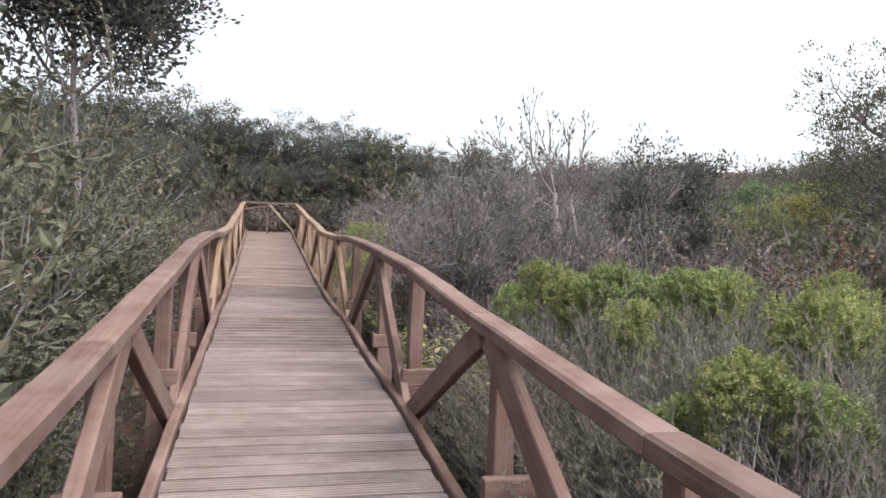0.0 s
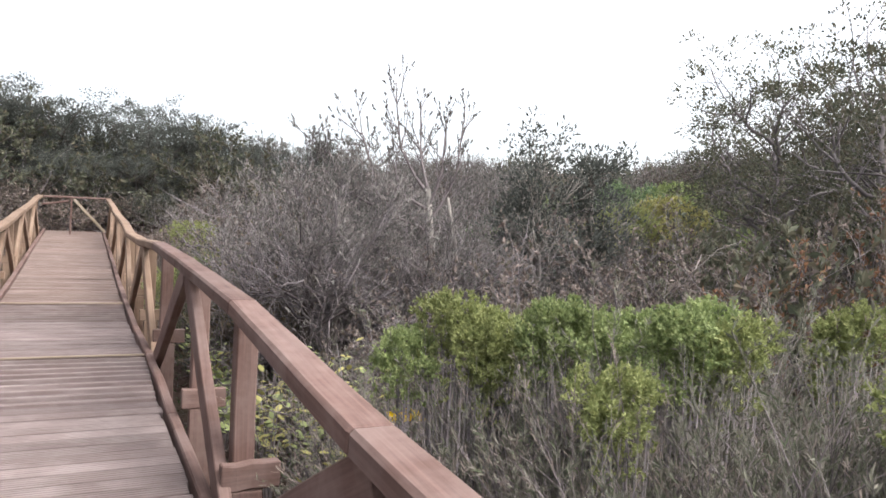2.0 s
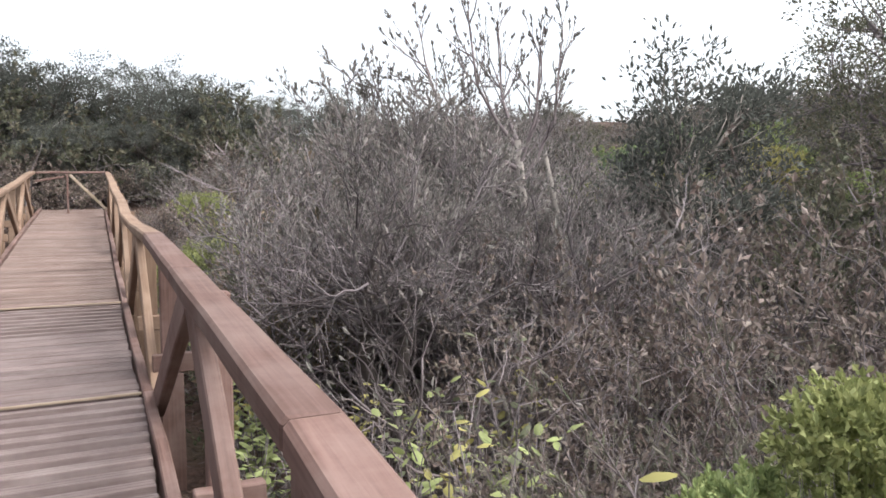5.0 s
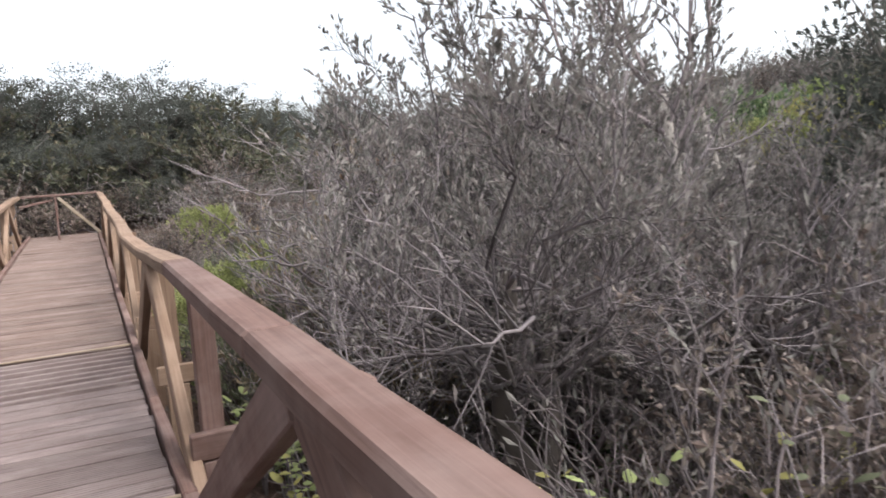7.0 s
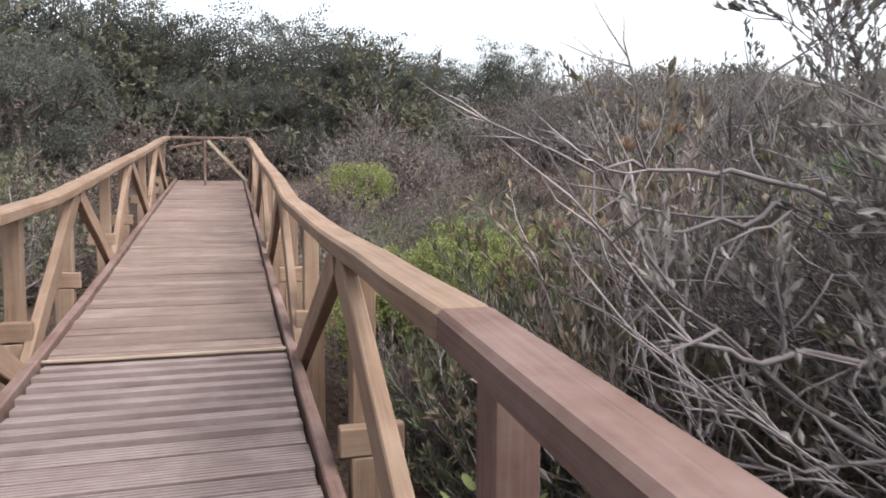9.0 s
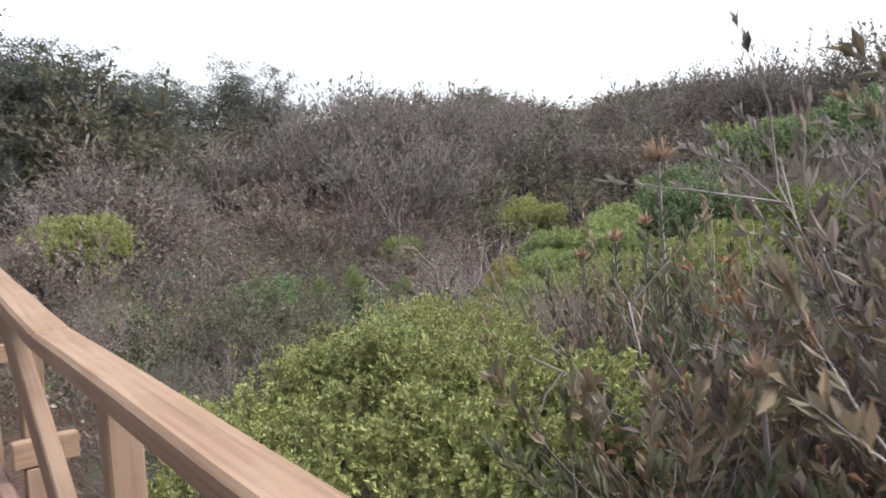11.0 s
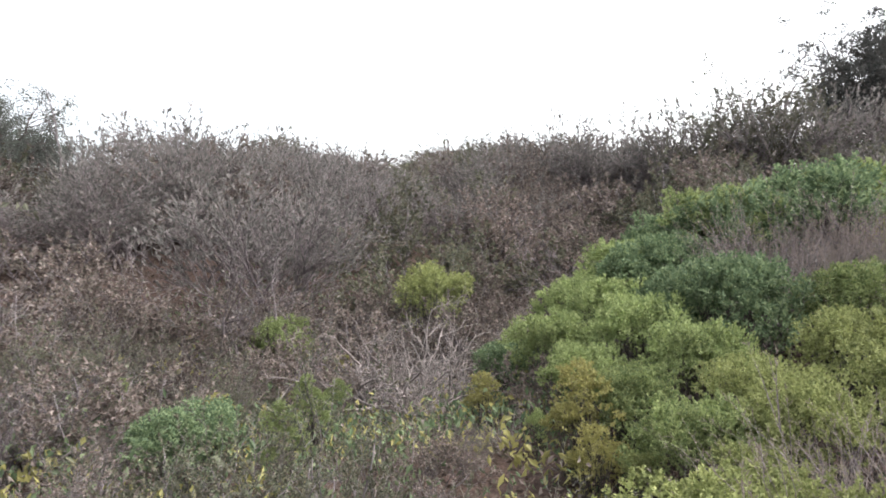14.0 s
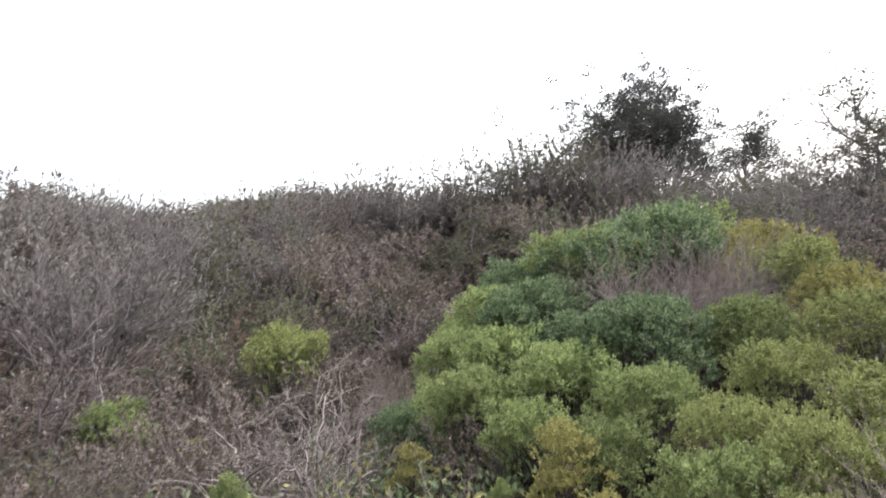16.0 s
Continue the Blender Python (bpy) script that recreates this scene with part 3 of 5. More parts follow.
# stems, length, levels, kids, angle, wander, lift, radius, bark, leaf, each, leaf length, leaf width, spread, reach, splay, up
twig_kind("dead", 2, "dead_shrub", "grey leafless shrub with a tangle of fine mauve twigs", "dead shrubs", 20, 8, 0.75, 3, (4, 4, 3), 50, 0.24, 0.02, 0.02, MAUVE_TWIG, GREY_LEAF, 1, 0.05, 0.016, 1.0, 0.5, 0.4)
twig_kind("big", 2, "grey_shrub", "large half-dead grey shrub with dense crooked twigs and small leaves", "dead shrubs", 31, 12, 0.95, 3, (5, 6, 6), 42, 0.25, 0.08, 0.021, GREY_BARK, GREY_LEAF, 15, 0.034, 0.013, 1.25, 0.8, 0.4, 0.6)
twig_kind("brown", 3, "brown_shrub", "brown-leaved scrub bush with dry reddish leaves", "brown shrubs", 40, 7, 0.75, 2, (7, 5), 50, 0.22, 0.05, 0.016, GREY_BARK, BROWN_LEAF, 17, 0.062, 0.034, 0.9, 0.75, 0.9)
twig_kind("rust", 1, "rusty_shrub", "scrub bush with orange-brown withered leaves", "brown shrubs", 50, 7, 0.85, 3, (4, 4, 3), 46, 0.22, 0.05, 0.016, GREY_BARK, RUST_LEAF, 10, 0.042, 0.022, 0.9, 0.95, 0.9)
twig_kind("dusty", 3, "evergreen_shrub", "dull grey-green evergreen scrub with leathery leaves", "evergreen shrubs", 60, 7, 0.8, 2, (6, 5), 50, 0.2, 0.06, 0.018, GREY_BARK, DUSTY_LEAF, 15, 0.07, 0.036, 0.9, 0.95, 0.85)
twig_kind("upright", 2, "leafy_shrub", "tall dark shrub with upright leafy twigs", "evergreen shrubs", 70, 6, 1.0, 2, (6, 6), 38, 0.16, 0.09, 0.022, PALE_BARK, DARK_LEAF, 20, 0.075, 0.03, 0.6, 0.8, 0.6, 0.6)
twig_kind("narrow", 1, "sugarbush", "stiff shrub with long narrow grey-green leaves", "narrow-leaved shrubs", 80, 8, 0.85, 2, (6, 5), 34, 0.14, 0.1, 0.014, GREY_BARK, SILVER_LEAF, 20, 0.07, 0.016, 0.6, 0.95, 0.5, 0.5)
twig_kind("narrowd", 1, "sugarbush", "stiff shrub with long narrow olive-brown leaves", "narrow-leaved shrubs", 81, 8, 0.85, 2, (6, 5), 34, 0.14, 0.1, 0.014, GREY_BARK, BROWN_LEAF, 18, 0.07, 0.018, 0.6, 0.95, 0.5, 0.5)
twig_kind("leathery", 2, "sugarbush", "spreading shrub with leathery tan and olive leaves", "narrow-leaved shrubs", 85, 8, 0.85, 2, (6, 5), 44, 0.2, 0.08, 0.016, GREY_BARK, TAN_LEAF, 20, 0.05, 0.017, 0.85, 0.5, 0.6, 0.5)
twig_kind("brownf", 3, "brown_shrub", "brown-leaved scrub bush with small dry leaves", "brown shrubs", 44, 7, 0.85, 3, (4, 4, 3), 46, 0.22, 0.05, 0.018, GREY_BARK, BROWN_LEAF, 10, 0.042, 0.022, 0.9, 0.95, 0.9)
twig_kind("bank", 3, "evergreen_shrub", "tall dense evergreen scrub with dark leathery leaves", "evergreen shrubs", 64, 8, 1.05, 3, (4, 4, 3), 44, 0.2, 0.06, 0.024, GREY_BARK, DUSTY_LEAF, 20, 0.042, 0.022, 0.8, 0.95, 0.9)
kind("bright", *[mounded("bright_bush", "bright yellow-green rounded bush of small fleshy leaves", "bush", "green bushes", 90 + i, 1.0, 1.3, 1100, 12, 0.04, 0.024, BRIGHT_LEAF, DARK_BARK, 60, drop=0.3, rough_top=0.09) for i in range(3)])
kind("green", *[mounded("green_bush", "mid-green rounded bush of small leaves", "bush", "green bushes", 100 + i, 1.0, 1.3, 1100, 12, 0.048, 0.028, GREEN_LEAF, DARK_BARK, 60, drop=0.28, rough_top=0.1) for i in range(3)])
kind("deep", *[mounded("deep_green_bush", "dense deep-green rounded bush", "bush", "green bushes", 110 + i, 1.0, 1.3, 1100, 12, 0.052, 0.03, DEEP_LEAF, DARK_BARK, 60, drop=0.28, rough_top=0.1) for i in range(3)])
kind("ochre", mounded("ochre_bush", "yellowish bush with ochre-green leaf tips", "bush", "green bushes", 120, 0.95, 1.3, 800, 12, 0.04, 0.026, OCHRE_LEAF, DARK_BARK, 40, drop=0.3, rough_top=0.09))
kind("cushion", *[mounded("bright_bush", "small bright green cushion of fleshy leaf rosettes on bare stems", "bush", "green bushes", 190 + i, 0.16, 1.6, 330, 14, 0.019, 0.012, BRIGHT_LEAF if i % 2 else GREEN_LEAF, GREY_BARK, 10, drop=0.05, low=0.85, rough_top=0.025) for i in range(4)])
kind("tuft", *[mounded("bright_bush", "wide low bush of bright yellow-green leaf tips", "bush", "green bushes", 196 + i, 0.3, 1.0, 420, 12, 0.026, 0.015, BRIGHT_LEAF, DARK_BARK, 14, drop=0.2, low=0.5, rough_top=0.06) for i in range(2)])
kind("brightn", *[mounded("bright_bush", "bright yellow-green rounded bush of small fleshy leaves", "bush", "green bushes", 95 + i, 0.36, 1.35, 1000, 14, 0.024, 0.016, BRIGHT_LEAF, DARK_BARK, 10) for i in range(2)])
kind("brightw", *[mounded("bright_bush", "broad yellow-green bush of small fleshy leaves", "bush", "green bushes", 97 + i, 0.72, 1.2, 1300, 14, 0.026, 0.017, BRIGHT_LEAF, DARK_BARK, 20) for i in range(2)])
kind("greenn", *[mounded("green_bush", "mid-green rounded bush of small leaves", "bush", "green bushes", 105 + i, 0.36, 1.35, 700, 14, 0.025, 0.016, GREEN_LEAF, DARK_BARK, 10) for i in range(2)])
twig_kind("bone", 1, "dead_bush", "bleached leafless bush of crooked bare branches", "dead shrubs", 28, 10, 0.8, 3, (4, 4, 3), 50, 0.28, 0.0, 0.028, BONE_BARK, GREY_LEAF, 1, 0.03, 0.01, 1.2)
twig_kind("greyfar", 2, "grey_shrub", "half-dead grey shrub with upright twigs and small leaves", "dead shrubs", 36, 9, 0.95, 2, (7, 6), 42, 0.2, 0.07, 0.02, MAUVE_TWIG, GREY_LEAF, 7, 0.075, 0.024, 0.9, 0.9, 0.5, 0.5)
kind("heath", *[twiggy("heath_bush", "soft grey-green heath bush of fine feathery twigs", "bush", "heath bushes", 130 + i, 15, 0.55, 2, (7, 5), 34, 0.16, 0.07, 0.0055, MAUVE_TWIG, HEATH_LEAF, 26, 0.022, 0.0036, 0.75, 1.0, 0.6, 0.4, 0.0016) for i in range(3)])
kind("straw", *[twiggy("dry_heath", "dry straw-mauve heath bush of fine twigs", "bush", "heath bushes", 140 + i, 14, 0.6, 2, (7, 6), 28, 0.14, 0.06, 0.0055, MAUVE_TWIG, STRAW, 16, 0.028, 0.003, 0.8, 1.0, 0.45, 0.4, 0.0017) for i in range(2)])
kind("ochren", *[mounded("ochre_bush", "small yellowish bush with ochre-green leaf tips", "bush", "green bushes", 122 + i, 0.38, 1.2, 560, 12, 0.028, 0.018, OCHRE_LEAF, DARK_BARK, 10) for i in range(2)])
kind("woods", *[tree("ridge_tree", "dark broad-crowned tree on the ridge", "tree", "ridge trees", 155 + i, 2.6, 0.04, 1.7, DARK_BARK, HAZED_RIDGE_LEAF, 3, (16, 6, 5), 40, 0.055, 0.036, 0.09, 52, 0.1) for i in range(3)])


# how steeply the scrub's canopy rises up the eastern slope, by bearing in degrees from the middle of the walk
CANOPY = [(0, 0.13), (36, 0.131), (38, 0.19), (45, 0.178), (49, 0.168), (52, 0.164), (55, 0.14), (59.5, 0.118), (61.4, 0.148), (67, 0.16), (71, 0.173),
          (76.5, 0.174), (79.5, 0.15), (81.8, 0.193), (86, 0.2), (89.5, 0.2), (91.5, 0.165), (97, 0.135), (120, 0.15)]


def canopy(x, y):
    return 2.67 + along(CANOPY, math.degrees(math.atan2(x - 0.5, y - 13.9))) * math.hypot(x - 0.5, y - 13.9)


def crowd(count, seed, xr, yr, mix, size, gap, keep=lambda x, y: True):
    """Scatters plants of a weighted mix over a stretch of ground, no two closer than gap."""
    rng = random.Random(seed)
    names = [k for k, w in mix for _ in range(w)]
    done, tries = [], 0
    while len(done) < count and tries < count * 30:
        tries += 1
        x, y = rng.uniform(*xr), rng.uniform(*yr)
        if not keep(x, y) or any((x - a) ** 2 + (y - b) ** 2 < gap * gap for a, b in done):
            continue
        done.append((x, y))
        k, scale, tall = rng.choice(names), rng.uniform(*size), rng.uniform(0.85, 1.15)
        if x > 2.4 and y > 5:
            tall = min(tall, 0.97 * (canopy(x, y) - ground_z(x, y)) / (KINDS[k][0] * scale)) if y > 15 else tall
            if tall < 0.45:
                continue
        put(k, x, y, scale, tall, rng.uniform(0, 360))


def plant_slope():
    # beside the first stretch: bright and green bushes among heath
    for k, x, y, top, wide in (
            ("cushion", 1.6, 2.74, 1.21, 1.1), ("cushion", 1.85, 2.62, 1.12, 1.1), ("cushion", 1.78, 2.95, 1.16, 1.0), ("cushion", 2.15, 2.75, 1.05, 1.0), ("cushion", 1.5, 2.9, 1.02, 1.0),
            ("cushion", 2.2, 3.05, 1.45, 0.95), ("cushion", 2.5, 3.1, 1.42, 0.95), ("cushion", 2.75, 3.35, 1.47, 0.95), ("cushion", 2.9, 2.8, 1.35, 1.0),
            ("cushion", 1.6, 4.68, 1.56, 0.9), ("cushion", 1.42, 4.75, 1.4, 0.85), ("cushion", 1.88, 4.32, 1.55, 0.9), ("cushion", 2.08, 4.4, 1.52, 0.9), ("cushion", 2.22, 4.06, 1.53, 0.95), ("cushion", 2.45, 4.0, 1.5, 0.95),
            ("cushion", 1.78, 3.88, 1.35, 0.9), ("cushion", 1.75, 4.6, 1.42, 0.9), ("cushion", 2.35, 4.45, 1.5, 0.9), ("cushion", 2.7, 4.3, 1.55, 0.9), ("cushion", 1.95, 4.85, 1.48, 0.9), ("cushion", 3.4, 3.3, 1.5, 0.95), ("cushion", 3.2, 4.0, 1.55, 0.95),
            ("heath", 1.4, 4.35, 1.12, 1.2), ("heath", 1.55, 4.1, 1.2, 1.2), ("heath", 1.7, 3.65, 1.18, 1.2), ("heath", 1.5, 3.75, 1.08, 1.2), ("heath", 2.0, 3.5, 1.24, 1.2), ("heath", 2.3, 3.5, 1.3, 1.2), ("heath", 1.9, 3.95, 1.3, 1.2), ("straw", 1.45, 4.0, 1.05, 1.2), ("heath", 2.1, 2.95, 1.15, 1.2), ("heath", 2.45, 2.85, 1.22, 1.2), ("heath", 2.75, 3.1, 1.28, 1.2), ("heath", 1.5, 2.6, 0.88, 1.2), ("heath", 1.75, 2.45, 0.92, 1.2), ("heath", 2.2, 2.45, 1.0, 1.2), ("heath", 1.4, 3.3, 0.95, 1.2),
            ("heath", 1.65, 4.45, 1.38, 1.1), ("heath", 1.95, 4.1, 1.36, 1.1), ("heath", 2.3, 3.85, 1.38, 1.1), ("straw", 2.55, 3.7, 1.34, 1.1), ("heath", 2.0, 3.75, 1.25, 1.1), ("straw", 1.6, 3.75, 1.12, 1.1), ("heath", 2.85, 3.7, 1.4, 1.1), ("heath", 2.6, 2.9, 1.25, 1.1), ("straw", 2.35, 2.6, 1.1, 1.1), ("heath", 3.2, 3.6, 1.42, 1.1), ("straw", 2.0, 2.35, 0.95, 1.1),
            ("brownf", 2.2, 6.1, 1.25, 0.9), ("brownf", 2.9, 6.15, 1.4, 0.9), ("brownf", 3.4, 5.7, 1.5, 0.9), ("brownf", 1.6, 5.85, 1.0, 0.9), ("brownf", 2.5, 5.6, 1.25, 0.9),
            ("heath", 1.55, 4.15, 1.12, 1.1), ("heath", 1.85, 3.95, 1.14, 1.1), ("straw", 2.2, 3.85, 1.2, 1.1), ("heath", 2.45, 4.1, 1.24, 1.1), ("heath", 2.8, 3.9, 1.25, 1.1), ("straw", 1.7, 4.3, 1.1, 1.1), ("heath", 2.3, 4.35, 1.22, 1.0),
            ("heath", 2.2, 5.0, 1.18, 1.0), ("heath", 2.6, 5.3, 1.3, 1.0), ("heath", 3.0, 5.4, 1.36, 1.0), ("heath", 1.75, 4.9, 1.08, 1.0), ("straw", 2.0, 4.7, 1.1, 1.0), ("heath", 3.0, 4.7, 1.3, 1.0), ("heath", 1.75, 5.35, 1.1, 1.0),
            ("heath", 2.6, 5.45, 1.15, 1.0), ("straw", 3.1, 4.5, 1.3, 1.0), ("heath", 3.4, 4.4, 1.38, 1.0), ("straw", 2.5, 4.4, 1.2, 1.0), ("heath", 3.7, 4.6, 1.45, 1.0), ("straw", 1.9, 5.7, 1.1, 1.0),
            ("heath", 1.5, 3.5, 1.05, 1.0), ("heath", 1.75, 3.2, 1.1, 1.0), ("heath", 1.65, 4.0, 1.1, 1.0), ("heath", 2.3, 3.4, 1.2, 1.0), ("heath", 2.1, 3.1, 1.05, 1.0), ("heath", 2.1, 4.2, 1.2, 1.0),
            ("heath", 2.5, 3.9, 1.3, 1.0), ("heath", 1.5, 1.6, 0.75, 1.0), ("heath", 1.55, 2.2, 0.8, 1.0), ("straw", 2.0, 3.05, 1.0, 1.0), ("straw", 1.4, 4.6, 1.0, 1.0), ("heath", 2.0, 1.6, 0.9, 1.1),
            ("straw", 2.9, 2.1, 1.1, 1.1), ("straw", 2.3, 4.0, 1.3, 1.0), ("heath", 3.0, 4.1, 1.45, 1.0), ("heath", 3.2, 1.5, 1.2, 1.1), ("heath", 3.6, 2.6, 1.35, 1.1), ("heath", 2.6, 3.2, 1.2, 1.0),
            ("heath", 1.4, 2.8, 0.85, 1.0), ("heath", 1.35, 3.2, 0.9, 1.0), ("heath", 1.4, 3.8, 1.0, 1.0), ("heath", 1.45, 4.25, 1.0, 1.0), ("heath", 1.9, 4.1, 1.1, 1.0), ("heath", 1.8, 3.6, 1.1, 1.0), ("straw", 1.6, 2.9, 0.85, 1.0), ("straw", 1.75, 3.9, 1.0, 1.0), ("heath", 2.7, 2.3, 1.0, 1.1), ("heath", 2.7, 3.1, 1.15, 1.1), ("heath", 3.1, 3.2, 1.25, 1.1), ("heath", 1.35, 2.3, 0.7, 1.0), ("heath", 2.3, 4.5, 1.25, 1.0), ("straw", 2.45, 3.6, 1.15, 1.0), ("heath", 3.3, 2.3, 1.1, 1.1), ("heath", 2.5, 1.4, 0.85, 1.1),
            ("rust", 4.4, 5.4, 1.8, 0.9), ("rust", 4.45, 4.9, 1.65, 0.9), ("brownf", 3.2, 6.9, 1.7, 0.9), ("brownf", 3.9, 6.0, 1.75, 0.9), ("bone", 5.7, 5.3, 2.25, 1.1),
            ("brownf", 2.9, 7.0, 1.7, 0.9), ("brownf", 3.6, 6.3, 1.95, 0.9), ("brownf", 4.2, 6.5, 2.1, 0.9), ("brownf", 5.2, 6.0, 2.2, 1.0), ("brownf", 4.5, 5.7, 2.05, 0.9),
            ("dusty", 4.7, 5.2, 2.0, 0.9), ("dusty", 5.4, 4.6, 2.1, 0.9), ("brownf", 6.3, 5.2, 2.4, 1.0), ("brownf", 2.6, 7.1, 1.7, 0.9), ("dead", 3.3, 7.2, 1.8, 0.9),
            ("greenn", 4.6, 3.6, 1.6, 1.0), ("heath", 4.2, 4.0, 1.5, 1.1), ("greenn", 5.4, 3.2, 1.8, 1.0), ("heath", 4.3, 2.8, 1.6, 1.2), ("greenn", 4.4, 1.9, 1.4, 1.2), ("brownf", 5.6, 2.0, 2.0, 1.0),
            ("dusty", 6.6, 3.6, 2.4, 1.0), ("dusty", 7.6, 4.6, 2.7, 1.0), ("straw", 6.0, 4.4, 2.1, 1.0), ("rust", 4.9, 4.4, 2.0, 0.9), ("rust", 5.6, 5.4, 2.2, 0.9)):
        put_top(k, x, y, top, wide)
    # the big grey shrubs beside the second stretch
    for k, x, y, top, wide, v in (
            ("big", 3.2, 8.9, 2.0, 0.9, 0), ("dead", 1.75, 8.9, 2.05, 0.95, 0), ("dead", 1.7, 7.4, 1.6, 0.9, 1),
            ("bank", 1.75, 10.25, 1.45, 0.9, 0), ("narrowd", 2.2, 10.2, 1.9, 0.9, 0), ("bank", 2.3, 9.9, 1.7, 0.9, 1), ("big", 3.3, 9.6, 2.55, 1.0, 0), ("dead", 2.2, 7.2, 1.75, 0.9, 0), ("big", 4.6, 9.2, 2.45, 0.9, 1), ("dusty", 5.8, 7.6, 2.15, 0.9, 0), ("brownf", 5.0, 7.0, 2.1, 0.9, 1), ("dusty", 6.8, 6.6, 2.4, 1.0, 2), ("big", 5.8, 9.8, 2.45, 0.9, 0)):
        put_top(k, x, y, top, wide, None, v)
    # beside the third stretch: narrow-leaved shrubs and the broad yellow-green bush
    for k, x, y, top, wide in (
            ("leathery", 2.2, 10.15, 2.45, 0.95), ("leathery", 2.75, 10.5, 2.4, 0.95), ("leathery", 1.9, 9.7, 1.75, 0.95), ("narrow", 1.65, 10.75, 1.68, 1.0), ("narrow", 2.0, 11.1, 1.72, 1.0), ("narrowd", 1.55, 11.2, 1.4, 1.0), ("narrowd", 2.9, 10.75, 2.35, 0.9), ("narrowd", 2.5, 10.5, 2.0, 0.9),
            ("leathery", 3.25, 12.0, 2.25, 0.9), ("leathery", 3.55, 12.45, 1.95, 0.9), ("rust", 2.9, 11.1, 1.95, 0.7), ("brownf", 2.2, 11.2, 1.6, 0.7), ("narrow", 3.0, 11.65, 1.9, 0.7), ("narrowd", 3.4, 12.0, 1.95, 0.7), ("narrow", 3.6, 11.7, 2.05, 0.7),
            ("brightw", 1.6, 12.0, 1.6, 1.0), ("brightw", 2.0, 12.5, 1.7, 1.0), ("brightw", 1.6, 12.9, 1.55, 1.0), ("brightw", 2.4, 12.1, 1.75, 1.0), ("greenn", 2.3, 13.0, 1.72, 1.1), ("brightw", 2.7, 12.75, 1.72, 0.9),
            ("straw", 1.45, 11.6, 1.25, 1.0), ("brightn", 2.1, 13.25, 1.6, 1.1), ("dead", 1.5, 13.5, 1.3, 0.9), ("brownf", 1.9, 13.9, 1.35, 0.9), ("greenn", 1.55, 13.9, 1.15, 0.9),
            ("straw", 3.85, 13.15, 1.92, 1.3), ("straw", 4.0, 12.95, 1.86, 1.2), ("straw", 3.75, 12.8, 1.7, 1.2), ("straw", 3.45, 12.85, 1.72, 1.0), ("straw", 3.1, 12.75, 1.6, 1.0),
            ("brightw", 2.5, 13.55, 1.58, 1.1), ("brightw", 3.05, 13.45, 1.7, 1.1), ("brightw", 2.1, 13.35, 1.52, 1.0), ("brightw", 3.3, 14.0, 1.62, 1.1), ("brightw", 2.85, 12.95, 1.6, 1.0), ("brightw", 2.75, 14.3, 1.48, 1.0), ("dead", 3.2, 11.4, 1.7, 0.9), ("dead", 3.8, 12.4, 1.9, 0.9), ("straw", 3.7, 12.8, 1.8, 1.0),
            ("heath", 2.4, 14.7, 1.4, 1.0), ("heath", 3.3, 14.6, 1.5, 1.1), ("brightw", 3.6, 13.6, 1.65, 1.0), ("bright", 2.6, 20.2, 2.45, 0.85), ("brown", 1.9, 19.6, 2.3, 0.9), ("bright", -3.2, 18.3, 2.4, 0.85), ("narrowd", 2.6, 11.5, 1.5, 1.0), ("straw", 2.75, 12.05, 1.55, 1.1), ("dead", 2.5, 11.7, 1.45, 1.0), ("heath", 3.1, 12.3, 1.6, 1.0), ("straw", 3.0, 11.6, 1.5, 1.1), ("bone", 6.4, 17.3, 1.85, 1.1), ("bone", 6.85, 17.55, 2.1, 1.0), ("bone", 7.35, 17.7, 1.95, 1.0), ("bone", 6.1, 16.9, 1.4, 1.1), ("bone", 6.9, 17.1, 1.6, 1.1), ("bone", 3.6, 17.3, 1.3, 1.2), ("bone", 4.5, 17.2, 1.35, 1.2), ("bone", 2.6, 15.6, 1.2, 1.2),
            ("ochren", 5.15, 15.05, 1.74, 1.0), ("ochren", 4.75, 14.85, 1.42, 1.0), ("ochren", 4.95, 14.7, 1.3, 1.0), ("brightn", 4.6, 14.45, 1.35, 1.0), ("greenn", 5.5, 15.5, 1.35, 1.0), ("brightn", 4.2, 13.9, 1.55, 1.0),
            ("bright", 4.9, 13.6, 1.75, 0.8), ("bright", 5.5, 13.9, 1.8, 0.8), ("green", 4.8, 14.2, 1.65, 0.8), ("bright", 5.0, 12.5, 1.8, 0.8), ("bright", 5.4, 12.9, 1.95, 0.9),
            ("green", 5.5, 14.8, 1.7, 0.8), ("green", 6.2, 14.4, 1.95, 0.8), ("green", 6.1, 15.3, 1.75, 0.8), ("green", 6.9, 15.0, 2.1, 0.8), ("deep", 7.3, 14.3, 2.4, 0.8),
            ("green", 7.0, 15.9, 1.95, 0.8), ("green", 7.9, 15.6, 2.2, 0.8), ("deep", 8.0, 14.8, 2.3, 0.9), ("straw", 10.0, 13.3, 3.2, 1.3), ("dead", 10.35, 13.0, 3.15, 1.2), ("straw", 9.7, 13.5, 3.1, 1.3), ("dead", 9.9, 13.0, 3.0, 1.2), ("straw", 8.6, 13.9, 2.75, 1.3), ("dead", 8.3, 13.9, 2.6, 1.2), ("straw", 8.95, 14.0, 2.85, 1.3), ("deep", 8.9, 15.3, 2.65, 0.9), ("deep", 9.8, 14.6, 3.1, 0.9),
            ("green", 10.0, 14.6, 3.2, 0.9), ("deep", 10.4, 13.8, 3.45, 0.9), ("green", 11.0, 14.4, 3.3, 1.0), ("green", 8.6, 16.2, 2.2, 0.8), ("green", 9.6, 15.9, 2.6, 0.9),
